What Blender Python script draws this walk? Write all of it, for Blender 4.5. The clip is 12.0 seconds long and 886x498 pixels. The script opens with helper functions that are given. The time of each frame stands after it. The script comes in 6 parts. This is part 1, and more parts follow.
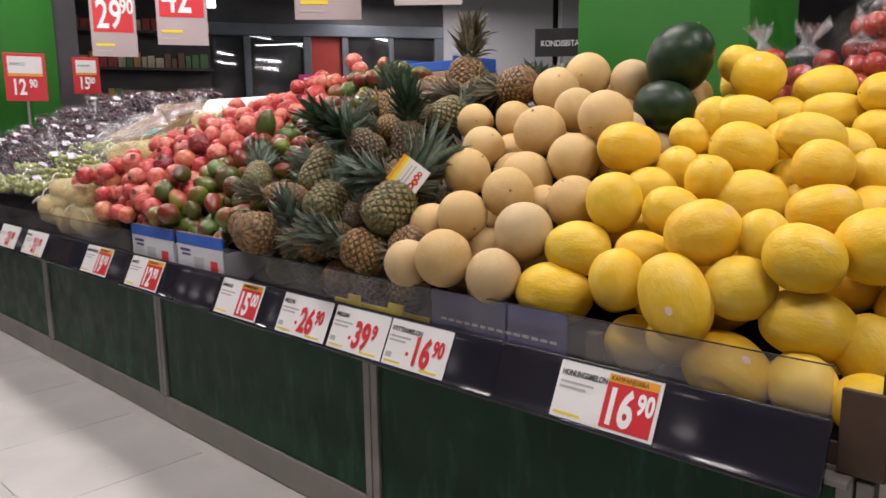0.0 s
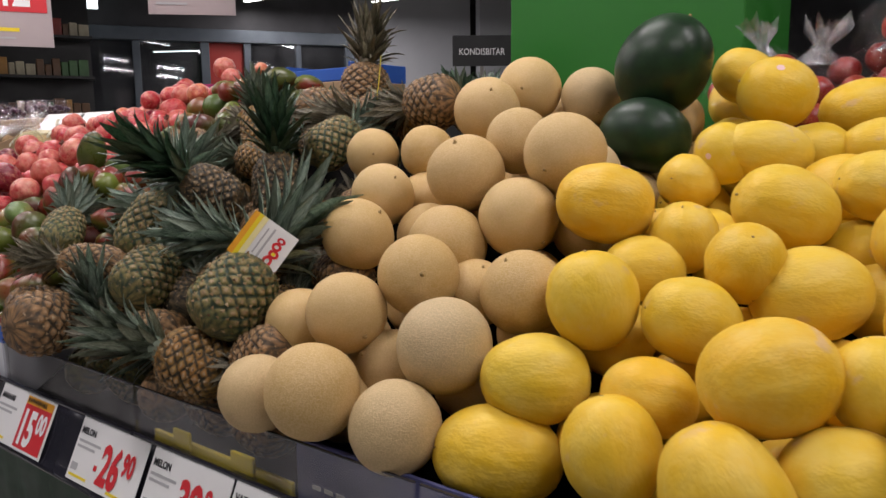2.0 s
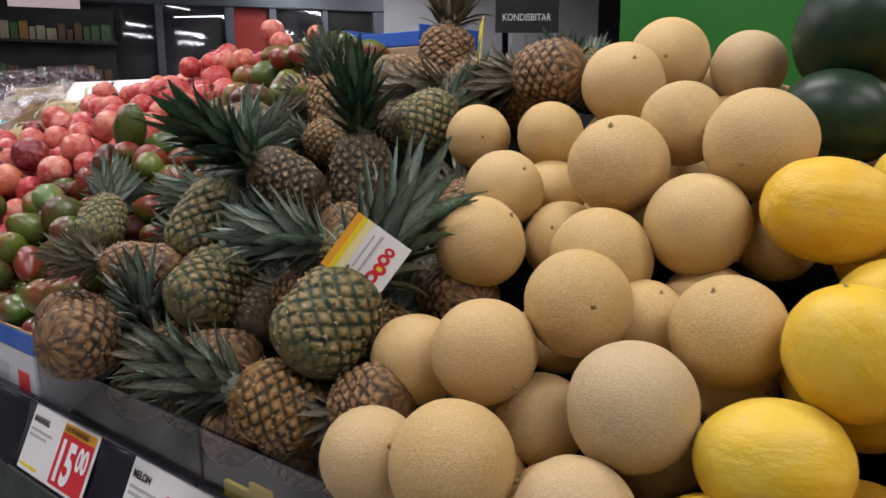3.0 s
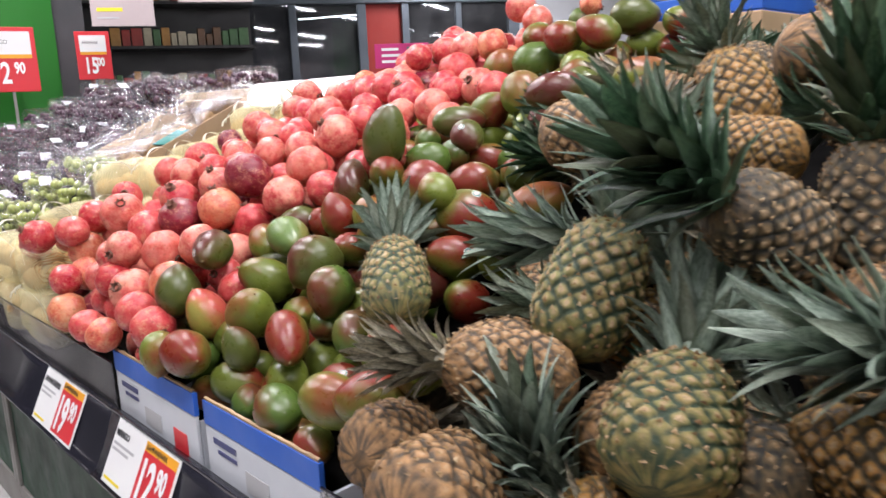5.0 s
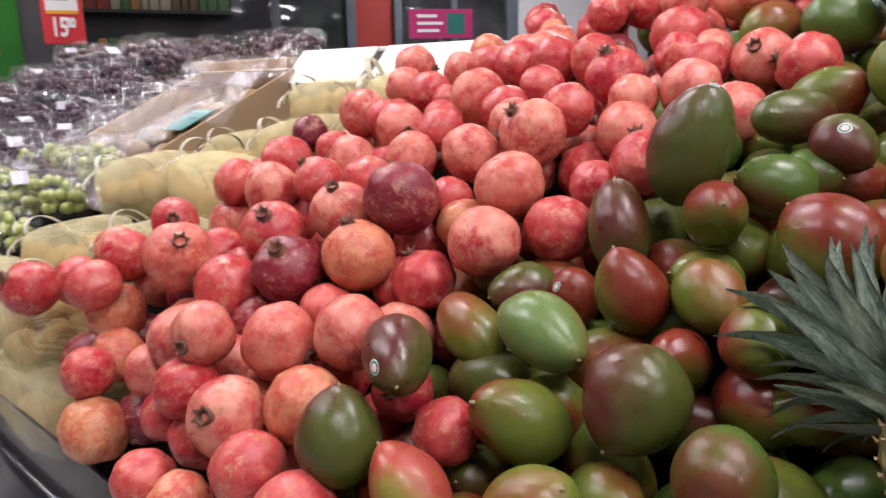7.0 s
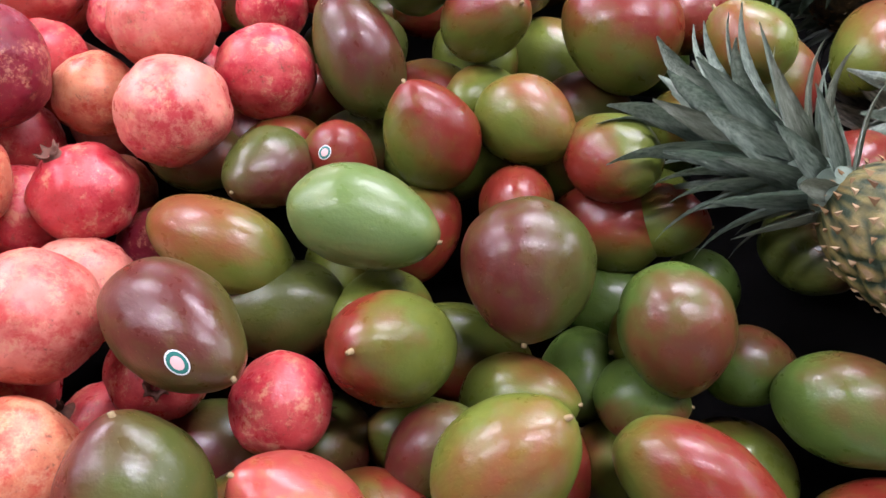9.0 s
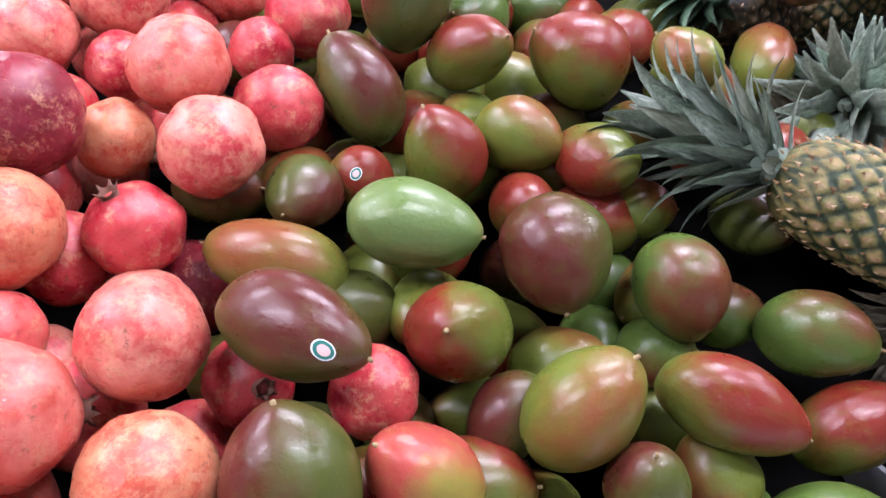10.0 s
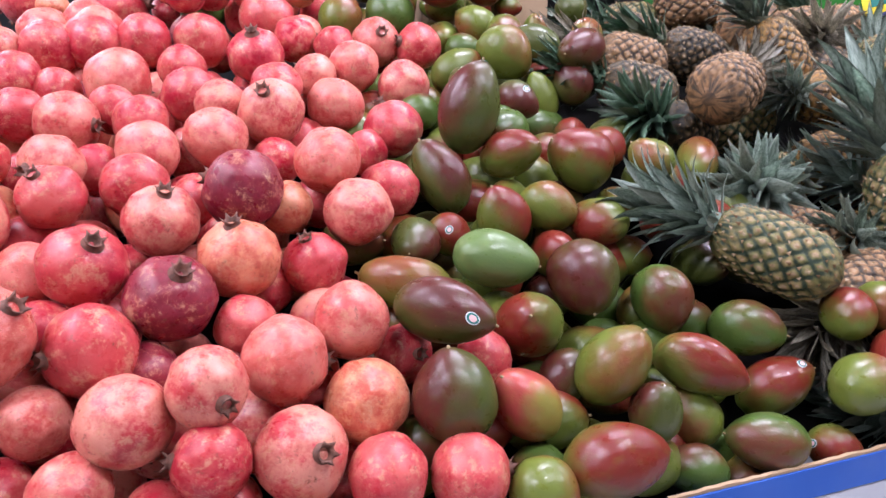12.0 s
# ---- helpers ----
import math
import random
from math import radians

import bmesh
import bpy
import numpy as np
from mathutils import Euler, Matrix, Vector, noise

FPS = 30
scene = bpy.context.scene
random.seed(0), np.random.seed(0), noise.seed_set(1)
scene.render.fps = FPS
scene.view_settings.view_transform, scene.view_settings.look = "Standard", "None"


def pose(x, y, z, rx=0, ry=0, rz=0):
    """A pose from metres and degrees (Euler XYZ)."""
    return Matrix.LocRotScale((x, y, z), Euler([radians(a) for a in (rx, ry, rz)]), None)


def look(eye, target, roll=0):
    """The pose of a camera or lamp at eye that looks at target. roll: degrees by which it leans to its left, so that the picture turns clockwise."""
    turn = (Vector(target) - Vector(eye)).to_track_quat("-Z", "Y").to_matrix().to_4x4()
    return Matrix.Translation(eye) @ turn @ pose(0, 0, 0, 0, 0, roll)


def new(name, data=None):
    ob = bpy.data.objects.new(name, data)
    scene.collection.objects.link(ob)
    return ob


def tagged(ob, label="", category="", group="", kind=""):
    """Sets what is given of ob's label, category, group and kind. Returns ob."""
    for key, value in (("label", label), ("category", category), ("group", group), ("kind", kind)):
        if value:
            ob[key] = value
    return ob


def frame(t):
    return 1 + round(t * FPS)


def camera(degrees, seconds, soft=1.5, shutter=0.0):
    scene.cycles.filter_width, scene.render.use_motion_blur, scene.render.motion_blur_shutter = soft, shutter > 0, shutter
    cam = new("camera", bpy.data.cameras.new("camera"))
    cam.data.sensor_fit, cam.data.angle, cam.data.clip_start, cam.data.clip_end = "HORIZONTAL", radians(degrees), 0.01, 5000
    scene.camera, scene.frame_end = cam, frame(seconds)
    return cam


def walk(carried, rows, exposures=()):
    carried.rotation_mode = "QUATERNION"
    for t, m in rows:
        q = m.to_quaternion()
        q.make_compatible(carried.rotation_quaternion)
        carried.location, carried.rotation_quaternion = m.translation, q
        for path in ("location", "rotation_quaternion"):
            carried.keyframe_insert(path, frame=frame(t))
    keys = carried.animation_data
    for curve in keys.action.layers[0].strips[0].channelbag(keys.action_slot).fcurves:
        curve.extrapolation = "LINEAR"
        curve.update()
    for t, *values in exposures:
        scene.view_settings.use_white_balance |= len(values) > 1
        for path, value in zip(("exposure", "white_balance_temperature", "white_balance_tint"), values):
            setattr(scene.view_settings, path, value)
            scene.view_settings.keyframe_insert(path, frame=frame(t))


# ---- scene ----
cam = camera(61.6, 12.0, shutter=0.2)
METRES, EYE, TILT, LEAN, TURN = 3.7, 1.21, -9.35, 0.69, -46.7
ROWS = [
    (0.0, 0.0, 0.0, 0.0, -0.0, 0.0, -0.0),
    (0.5, 0.0037, 0.0445, 0.009, -4.41, -0.67, 1.44),
    (1.0, 0.0261, 0.1121, 0.0282, -5.31, -0.75, 1.99),
    (1.5, 0.0347, 0.1481, 0.0399, -5.61, -0.24, 1.38),
    (2.0, 0.0218, 0.1973, 0.0476, -6.12, 0.7, 1.0),
    (2.5, -0.0036, 0.2512, 0.0587, -5.86, 0.33, 1.55),
    (2.7, -0.0125, 0.2637, 0.0616, -5.96, -0.77, 0.96),
    (4.3, -0.0708, 0.3886, 0.0877, 1.75, -3.26, -0.51),
    (4.5, -0.092, 0.4047, 0.0852, 1.28, -2.34, -0.27),
    (5.0, -0.1483, 0.4414, 0.0925, 3.07, -1.87, 1.14),
    (5.5, -0.181, 0.4869, 0.0965, 7.06, -4.1, -0.91),
    (6.0, -0.2063, 0.5548, 0.1131, 7.85, -3.8, -0.19),
    (6.5, -0.2335, 0.5858, 0.1181, 7.56, -4.06, -1.79),
    (7.0, -0.2746, 0.616, 0.1226, -0.16, -3.52, 0.42),
    (7.5, -0.2957, 0.6391, 0.1225, -16.72, -7.79, 3.17),
    (7.7, -0.3002, 0.6483, 0.1198, -20.76, -8.83, 3.37),
    (9.3, -0.3345, 0.7129, 0.1281, -48.35, -19.35, 8.38),
    (9.5, -0.3465, 0.7159, 0.1278, -51.83, -18.34, 8.87),
    (10.0, -0.3694, 0.7172, 0.1308, -56.43, -17.9, 9.55),
    (10.5, -0.3914, 0.7132, 0.1343, -59.85, -14.96, 9.69),
    (11.0, -0.4238, 0.7024, 0.1346, -58.91, -12.85, 9.77),
    (11.5, -0.4507, 0.6987, 0.1361, -59.81, -11.65, 8.8),
    (12.0, -0.4708, 0.7068, 0.1391, -61.95, -10.45, 8.95),
]
walk(cam, [(t, pose(0, 0, EYE, TILT, LEAN, TURN) @ pose(METRES * x, METRES * y, METRES * z, 90 + pitch, roll, yaw)) for t, x, y, z, yaw, pitch, roll in ROWS], ((0.0,-0.62,6750,12),(1.0,-0.74,6750,12),(2.0,-1.0,6500,11),(2.5,-1.0,6400,10),(4.5,-0.15,6200,10),(5.0,0.05,6200,10),(5.5,0.06,6200,10),(6.5,-0.35,6400,12),(7.5,-0.45,6400,13),(9.5,0.38,5750,20),(10.5,0.30,5700,20),(12.0,0.14,5600,20)))

# ---- light ----
world = bpy.data.worlds.new("hall_air")
scene.world = world
world.use_nodes = True
world.node_tree.nodes["Background"].inputs[0].default_value = (1.0, 0.95, 0.95, 1)
world.node_tree.nodes["Background"].inputs[1].default_value = 0.012


def ceiling_lamp(x, y, z, long, wide, watts, colour=(1.0, 0.935, 0.955)):
    lamp = bpy.data.lights.new("tube", "AREA")
    lamp.shape, lamp.size, lamp.size_y, lamp.energy, lamp.color = "RECTANGLE", wide, long, watts, colour
    ob = new("tube", lamp)
    ob.matrix_world = pose(x, y, z)
    return ob


for row_x, power in ((0.55, 52), (2.05, 58), (4.6, 24)):
    for row_y in (-0.6, 1.9, 4.4, 6.9):
        ceiling_lamp(row_x, row_y, 3.06, 1.3, 0.12, power)
for row_y in (-0.5, 2.2, 4.9):
    ceiling_lamp(-3.6, row_y, 3.06, 1.3, 0.12, 24)
ceiling_lamp(7.5, 8.0, 3.1, 2.2, 0.12, 62)
# two unseen lamps, added only to brighten the facade's white panels
ceiling_lamp(6.6, 5.6, 3.1, 2.2, 0.12, 85)
ceiling_lamp(8.7, 6.7, 3.1, 2.2, 0.12, 52)

# ---- materials ----


def mat(name, rough=0.5, metal=0.0, base=(0.5, 0.5, 0.5), coat=0.0, spec=0.5):
    m = bpy.data.materials.new(name)
    m.use_nodes = True
    b = m.node_tree.nodes["Principled BSDF"]
    b.inputs["Base Color"].default_value = (*base, 1)
    b.inputs["Roughness"].default_value = rough
    b.inputs["Metallic"].default_value = metal
    b.inputs["Coat Weight"].default_value = coat
    b.inputs["Specular IOR Level"].default_value = spec
    return m


def node(m, kind, **kw):
    n = m.node_tree.nodes.new(kind)
    for k, v in kw.items():
        n.inputs[k.replace("_", " ")].default_value = v
    return n


def link(m, a, b):
    m.node_tree.links.new(a, b)


def coords(m, which="Object", scale=None):
    c = m.node_tree.nodes.new("ShaderNodeTexCoord")
    if scale is None:
        return c.outputs[which]
    mp = m.node_tree.nodes.new("ShaderNodeMapping")
    mp.inputs["Scale"].default_value = scale
    link(m, c.outputs[which], mp.inputs[0])
    return mp.outputs[0]


def shifted(m, spread=40.0):
    """Object coordinates, moved by the object's own random number, so that no two alike meshes look alike."""
    info = node(m, "ShaderNodeObjectInfo")
    mul = m.node_tree.nodes.new("ShaderNodeMath")
    mul.operation = "MULTIPLY"
    mul.inputs[1].default_value = spread
    link(m, info.outputs["Random"], mul.inputs[0])
    add = m.node_tree.nodes.new("ShaderNodeVectorMath")
    link(m, coords(m), add.inputs[0])
    link(m, mul.outputs[0], add.inputs[1])
    return add.outputs[0], info.outputs["Random"]


def noise_tex(m, vec, scale, detail=4.0, rough=0.55):
    n = node(m, "ShaderNodeTexNoise", Scale=scale, Detail=detail, Roughness=rough)
    link(m, vec, n.inputs["Vector"])
    return n.outputs["Fac"]


def ramp(m, fac, stops):
    r = m.node_tree.nodes.new("ShaderNodeValToRGB")
    e = r.color_ramp.elements
    while len(e) < len(stops):
        e.new(0.5)
    for el, (p, c) in zip(e, stops):
        el.position, el.color = p, (*c, 1)
    link(m, fac, r.inputs[0])
    return r.outputs[0]


def mix(m, fac, a, b, how="MIX"):
    n = m.node_tree.nodes.new("ShaderNodeMix")
    n.data_type, n.blend_type = "RGBA", how
    for sock, v in ((n.inputs[0], fac), (n.inputs[6], a), (n.inputs[7], b)):
        if isinstance(v, (int, float)):
            sock.default_value = v
        elif isinstance(v, tuple):
            sock.default_value = (*v, 1)
        else:
            link(m, v, sock)
    return n.outputs[2]


def math_node(m, op, a, b=0.0):
    n = m.node_tree.nodes.new("ShaderNodeMath")
    n.operation = op
    for sock, v in ((n.inputs[0], a), (n.inputs[1], b)):
        if isinstance(v, (int, float)):
            sock.default_value = v
        else:
            link(m, v, sock)
    return n.outputs[0]


def bump(m, height, strength=0.3, dist=0.01):
    n = node(m, "ShaderNodeBump", Strength=strength, Distance=dist)
    link(m, height, n.inputs["Height"])
    link(m, n.outputs[0], m.node_tree.nodes["Principled BSDF"].inputs["Normal"])


def colour(m, c):
    link(m, c, m.node_tree.nodes["Principled BSDF"].inputs["Base Color"])


def roughness(m, c):
    link(m, c, m.node_tree.nodes["Principled BSDF"].inputs["Roughness"])


def worn(name, base, second, scale=3.0, rough=0.5, bump_scale=60.0, bump_amount=0.1, metal=0.0):
    m = mat(name, rough, metal, base)
    v = coords(m)
    f = noise_tex(m, v, scale, 6.0, 0.6)
    colour(m, ramp(m, f, ((0.3, base), (0.7, second))))
    g = noise_tex(m, v, bump_scale, 3.0)
    bump(m, g, bump_amount, 0.004)
    roughness(m, ramp(m, noise_tex(m, v, scale * 3), ((0.3, (rough * 0.8,) * 3), (0.7, (min(1, rough * 1.25),) * 3))))
    return m


def pomegranate_skin(name, deep_stops, pale_stops):
    m = mat(name, 0.36, 0, (0.6, 0.08, 0.08), 0.04, 0.4)
    v, rnd = shifted(m)
    deep = ramp(m, rnd, deep_stops)
    pale = ramp(m, rnd, pale_stops)
    c = mix(m, ramp(m, noise_tex(m, v, 1.1, 8, 0.72), ((0.42, (0, 0, 0)), (0.57, (1, 1, 1)))), deep, pale)
    streak = ramp(m, noise_tex(m, v, 3.6, 10, 0.82), ((0.50, (0, 0, 0)), (0.62, (0.8, 0.8, 0.8))))
    c = mix(m, streak, c, mix(m, 0.4, pale, (pale_stops[0][1][0] * 1.15, pale_stops[0][1][1] * 1.65, pale_stops[0][1][2] * 1.6)))
    spots = ramp(m, noise_tex(m, v, 5.0, 8, 0.8), ((0.58, (0, 0, 0)), (0.65, (0.85, 0.85, 0.85))))
    c = mix(m, spots, c, (0.14, 0.055, 0.03))
    scuff = ramp(m, noise_tex(m, v, 2.3, 12, 0.86), ((0.525, (0, 0, 0)), (0.58, (0.66, 0.66, 0.66))))
    c = mix(m, scuff, c, (0.56, 0.29, 0.17))
    vor = node(m, "ShaderNodeTexVoronoi", Scale=9.0)
    link(m, v, vor.inputs["Vector"])
    c = mix(m, ramp(m, vor.outputs["Distance"], ((0.05, (0.7, 0.7, 0.7)), (0.10, (0, 0, 0)))), c, (0.16, 0.06, 0.03))
    colour(m, c)
    bump(m, noise_tex(m, v, 14.0, 6, 0.65), 0.12, 0.03)
    roughness(m, ramp(m, noise_tex(m, v, 4.0), ((0.3, (0.22,) * 3), (0.7, (0.42,) * 3))))
    return m


def mango_skin(name, main, blush, amount):
    m = mat(name, 0.3, 0, main, 0.04, 0.42)
    v, rnd = shifted(m)
    sep = m.node_tree.nodes.new("ShaderNodeSeparateXYZ")
    link(m, coords(m), sep.inputs[0])
    way = math_node(m, "ADD", math_node(m, "MULTIPLY", sep.outputs[0], 0.40), math_node(m, "MULTIPLY", sep.outputs[2], 0.16))
    way = math_node(m, "ADD", way, math_node(m, "MULTIPLY", noise_tex(m, v, 1.2, 4), 0.75))
    way = math_node(m, "ADD", way, math_node(m, "ADD", math_node(m, "MULTIPLY", rnd, 0.22), 0.075))
    k = ramp(m, way, ((amount - 0.16, (0, 0, 0)), (amount + 0.22, (1, 1, 1))))
    c = mix(m, k, main, blush)
    c = mix(m, ramp(m, noise_tex(m, v, 3.5, 6, 0.65), ((0.5, (0, 0, 0)), (0.8, (0.4, 0.4, 0.4)))), c, (main[0] * 1.5, main[1] * 1.2, main[2]))
    vor = node(m, "ShaderNodeTexVoronoi", Scale=13.0)
    link(m, v, vor.inputs["Vector"])
    c = mix(m, ramp(m, vor.outputs["Distance"], ((0.04, (0.5, 0.5, 0.5)), (0.1, (0, 0, 0)))), c, (0.42, 0.33, 0.12))
    c = mix(m, ramp(m, noise_tex(m, v, 6.5, 5, 0.75), ((0.70, (0, 0, 0)), (0.75, (0.7, 0.7, 0.7)))), c, (0.05, 0.025, 0.012))
    colour(m, c)
    bump(m, noise_tex(m, v, 9.0, 4), 0.06, 0.03)
    roughness(m, ramp(m, noise_tex(m, v, 3.0), ((0.3, (0.24,) * 3), (0.7, (0.42,) * 3))))
    return m


def honeydew_skin():
    m = mat("honeydew_skin", 0.50, 0, (0.7, 0.42, 0.03), 0.0, 0.35)
    v, rnd = shifted(m)
    base = ramp(m, rnd, ((0.0, (0.68, 0.42, 0.014)), (0.3, (0.69, 0.47, 0.045)), (0.6, (0.69, 0.395, 0.014)), (1.0, (0.66, 0.445, 0.026))))
    c = mix(m, ramp(m, noise_tex(m, v, 1.6, 5, 0.6), ((0.4, (0, 0, 0)), (0.75, (0.6, 0.6, 0.6)))), base, (0.72, 0.55, 0.13))
    c = mix(m, ramp(m, noise_tex(m, v, 7.0, 5, 0.75), ((0.68, (0, 0, 0)), (0.76, (0.5, 0.5, 0.5)))), c, (0.48, 0.27, 0.05))
    c = mix(m, ramp(m, noise_tex(m, v, 1.5, 3, 0.5), ((0.66, (0, 0, 0)), (0.74, (0.55, 0.55, 0.55)))), c, (0.56, 0.37, 0.24))
    colour(m, c)
    mp = node(m, "ShaderNodeMapping", Scale=(1.5, 1.5, 0.9))
    link(m, v, mp.inputs[0])
    wr = noise_tex(m, mp.outputs[0], 2.0, 3, 0.6)
    fine = noise_tex(m, v, 22.0, 4, 0.6)
    bump(m, math_node(m, "ADD", wr, math_node(m, "MULTIPLY", fine, 0.05)), 0.085, 0.08)
    return m


def netted_skin():
    m = mat("netted_melon_skin", 0.62, 0, (0.7, 0.43, 0.17))
    v, rnd = shifted(m)
    base = ramp(m, rnd, ((0.0, (0.50, 0.335, 0.125)), (0.4, (0.56, 0.39, 0.15)), (0.75, (0.49, 0.32, 0.10)), (1.0, (0.45, 0.35, 0.19))))
    vor = node(m, "ShaderNodeTexVoronoi", Scale=16.0)
    vor.feature = "DISTANCE_TO_EDGE"
    warp = m.node_tree.nodes.new("ShaderNodeVectorMath")
    link(m, v, warp.inputs[0])
    nz = node(m, "ShaderNodeTexNoise", Scale=10.0, Detail=3.0)
    link(m, v, nz.inputs["Vector"])
    sc = m.node_tree.nodes.new("ShaderNodeVectorMath")
    sc.operation = "SCALE"
    sc.inputs["Scale"].default_value = 0.16
    link(m, nz.outputs["Color"], sc.inputs[0])
    link(m, sc.outputs[0], warp.inputs[1])
    link(m, warp.outputs[0], vor.inputs["Vector"])
    net = ramp(m, vor.outputs["Distance"], ((0.03, (1, 1, 1)), (0.13, (0, 0, 0))))
    c = mix(m, math_node(m, "MULTIPLY", net, 0.45), base, (0.66, 0.46, 0.25))
    c = mix(m, ramp(m, noise_tex(m, v, 1.5, 5), ((0.45, (0, 0, 0)), (0.75, (0.35, 0.35, 0.35)))), c, (0.60, 0.42, 0.22))
    colour(m, c)
    bump(m, net, 0.32, 0.03)
    return m


def pineapple_skin(name, flesh, rim, tip):
    m = mat(name, 0.55, 0, flesh)
    a = m.node_tree.nodes.new("ShaderNodeAttribute")
    a.attribute_name = "eye"
    v, rnd = shifted(m)
    n = noise_tex(m, v, 2.0, 4)
    main = mix(m, ramp(m, n, ((0.35, (0, 0, 0)), (0.65, (1, 1, 1)))), flesh, tip)
    c = mix(m, ramp(m, a.outputs["Fac"], ((0.13, (1, 1, 1)), (0.48, (0, 0, 0)))), main, rim)
    c = mix(m, ramp(m, a.outputs["Fac"], ((0.55, (0, 0, 0)), (0.85, (0.85, 0.85, 0.85)))), c, (0.40, 0.27, 0.15))
    c = mix(m, ramp(m, noise_tex(m, v, 12.0, 6, 0.7), ((0.45, (0, 0, 0)), (0.75, (0.6, 0.6, 0.6)))), c, (rim[0] * 1.3, rim[1] * 1.2, rim[2]))
    colour(m, c)
    bump(m, noise_tex(m, v, 30.0, 5, 0.7), 0.35, 0.02)
    return m


def leaf_skin(name, low, high):
    m = mat(name, 0.42, 0, low)
    v, rnd = shifted(m, 9.0)
    mp = node(m, "ShaderNodeMapping", Scale=(14.0, 14.0, 1.6))
    link(m, v, mp.inputs[0])
    c = ramp(m, noise_tex(m, mp.outputs[0], 3.0, 5), ((0.3, low), (0.7, high)))
    c = mix(m, ramp(m, rnd, ((0.55, (0, 0, 0)), (1.0, (0.5, 0.5, 0.5)))), c, (0.16, 0.14, 0.08))
    colour(m, c)
    bump(m, noise_tex(m, mp.outputs[0], 6.0, 3), 0.3, 0.01)
    return m


def film_clear(name, clear=0.7, rough=0.12, tint=(1, 1, 1), wrinkle=0.5, scale=9.0, haze=(0.8, 0.8, 0.82), milky=0.35):
    m = bpy.data.materials.new(name)
    m.use_nodes = True
    t = m.node_tree
    t.nodes.remove(t.nodes["Principled BSDF"])
    out = t.nodes["Material Output"]
    tr = node(m, "ShaderNodeBsdfTransparent", Color=(*tint, 1))
    gl = node(m, "ShaderNodeBsdfGlossy", Roughness=rough)
    df = node(m, "ShaderNodeBsdfDiffuse", Color=(*haze, 1))
    v = coords(m)
    nz = noise_tex(m, v, scale, 5, 0.6)
    bp = node(m, "ShaderNodeBump", Strength=wrinkle, Distance=0.03)
    link(m, nz, bp.inputs["Height"])
    link(m, bp.outputs[0], gl.inputs["Normal"])
    s1 = node(m, "ShaderNodeMixShader")
    s1.inputs[0].default_value = milky
    link(m, gl.outputs[0], s1.inputs[1])
    link(m, df.outputs[0], s1.inputs[2])
    s2 = node(m, "ShaderNodeMixShader")
    link(m, ramp(m, nz, ((0.35, ((1 - clear) * 0.45,) * 3), (0.68, (min(1, (1 - clear) * 2.0),) * 3))), s2.inputs[0])
    link(m, tr.outputs[0], s2.inputs[1])
    link(m, s1.outputs[0], s2.inputs[2])
    link(m, s2.outputs[0], out.inputs[0])
    return m


def glow(name, c, strength):
    m = mat(name, 0.5, 0, c)
    b = m.node_tree.nodes["Principled BSDF"]
    b.inputs["Emission Color"].default_value = (*c, 1)
    b.inputs["Emission Strength"].default_value = strength
    return m


POM = {
    "red": pomegranate_skin("pomegranate_red", ((0.0, (0.38, 0.010, 0.030)), (0.5, (0.34, 0.008, 0.024)), (1.0, (0.42, 0.030, 0.040))), ((0.0, (0.50, 0.082, 0.074)), (0.5, (0.46, 0.048, 0.051)), (1.0, (0.52, 0.098, 0.083)))),
    "pale": pomegranate_skin("pomegranate_pale", ((0.0, (0.46, 0.055, 0.055)), (0.5, (0.42, 0.030, 0.040)), (1.0, (0.46, 0.07, 0.05))), ((0.0, (0.57, 0.165, 0.125)), (0.5, (0.59, 0.220, 0.155)), (1.0, (0.55, 0.138, 0.110)))),
    "orange": pomegranate_skin("pomegranate_orange", ((0.0, (0.46, 0.085, 0.045)), (1.0, (0.42, 0.04, 0.035))), ((0.0, (0.60, 0.26, 0.13)), (1.0, (0.58, 0.18, 0.10)))),
    "dark": pomegranate_skin("pomegranate_dark", ((0.0, (0.10, 0.004, 0.018)), (1.0, (0.16, 0.006, 0.018))), ((0.0, (0.17, 0.015, 0.035)), (1.0, (0.25, 0.025, 0.035)))),
}
CALYX = worn("dry_calyx", (0.20, 0.075, 0.045), (0.055, 0.026, 0.016), 5, 0.75)
MANGO = {
    "green": mango_skin("mango_green", (0.062, 0.105, 0.018), (0.11, 0.032, 0.014), 0.84),
    "lime": mango_skin("mango_lime", (0.115, 0.145, 0.021), (0.18, 0.055, 0.018), 0.78),
    "purple": mango_skin("mango_purple", (0.062, 0.076, 0.015), (0.080, 0.016, 0.011), 0.62),
    "red": mango_skin("mango_red", (0.095, 0.120, 0.018), (0.155, 0.018, 0.010), 0.57),
    "leaf": mango_skin("mango_leaf_green", (0.105, 0.165, 0.046), (0.17, 0.14, 0.035), 0.76),
    "pink": mango_skin("mango_pink", (0.22, 0.19, 0.035), (0.34, 0.055, 0.040), 0.24),
}
STALK = worn("dry_stalk", (0.17, 0.11, 0.05), (0.33, 0.26, 0.12), 6, 0.7)
HONEY, NETTED = honeydew_skin(), netted_skin()
MELON_DARK = worn("watermelon_skin", (0.006, 0.016, 0.008), (0.014, 0.040, 0.014), 2.2, 0.38, 8, 0.05)
MELON_DARK.node_tree.nodes["Principled BSDF"].inputs["Specular IOR Level"].default_value = 0.3
SCAR = worn("melon_scar", (0.40, 0.27, 0.10), (0.22, 0.14, 0.05), 8, 0.8)
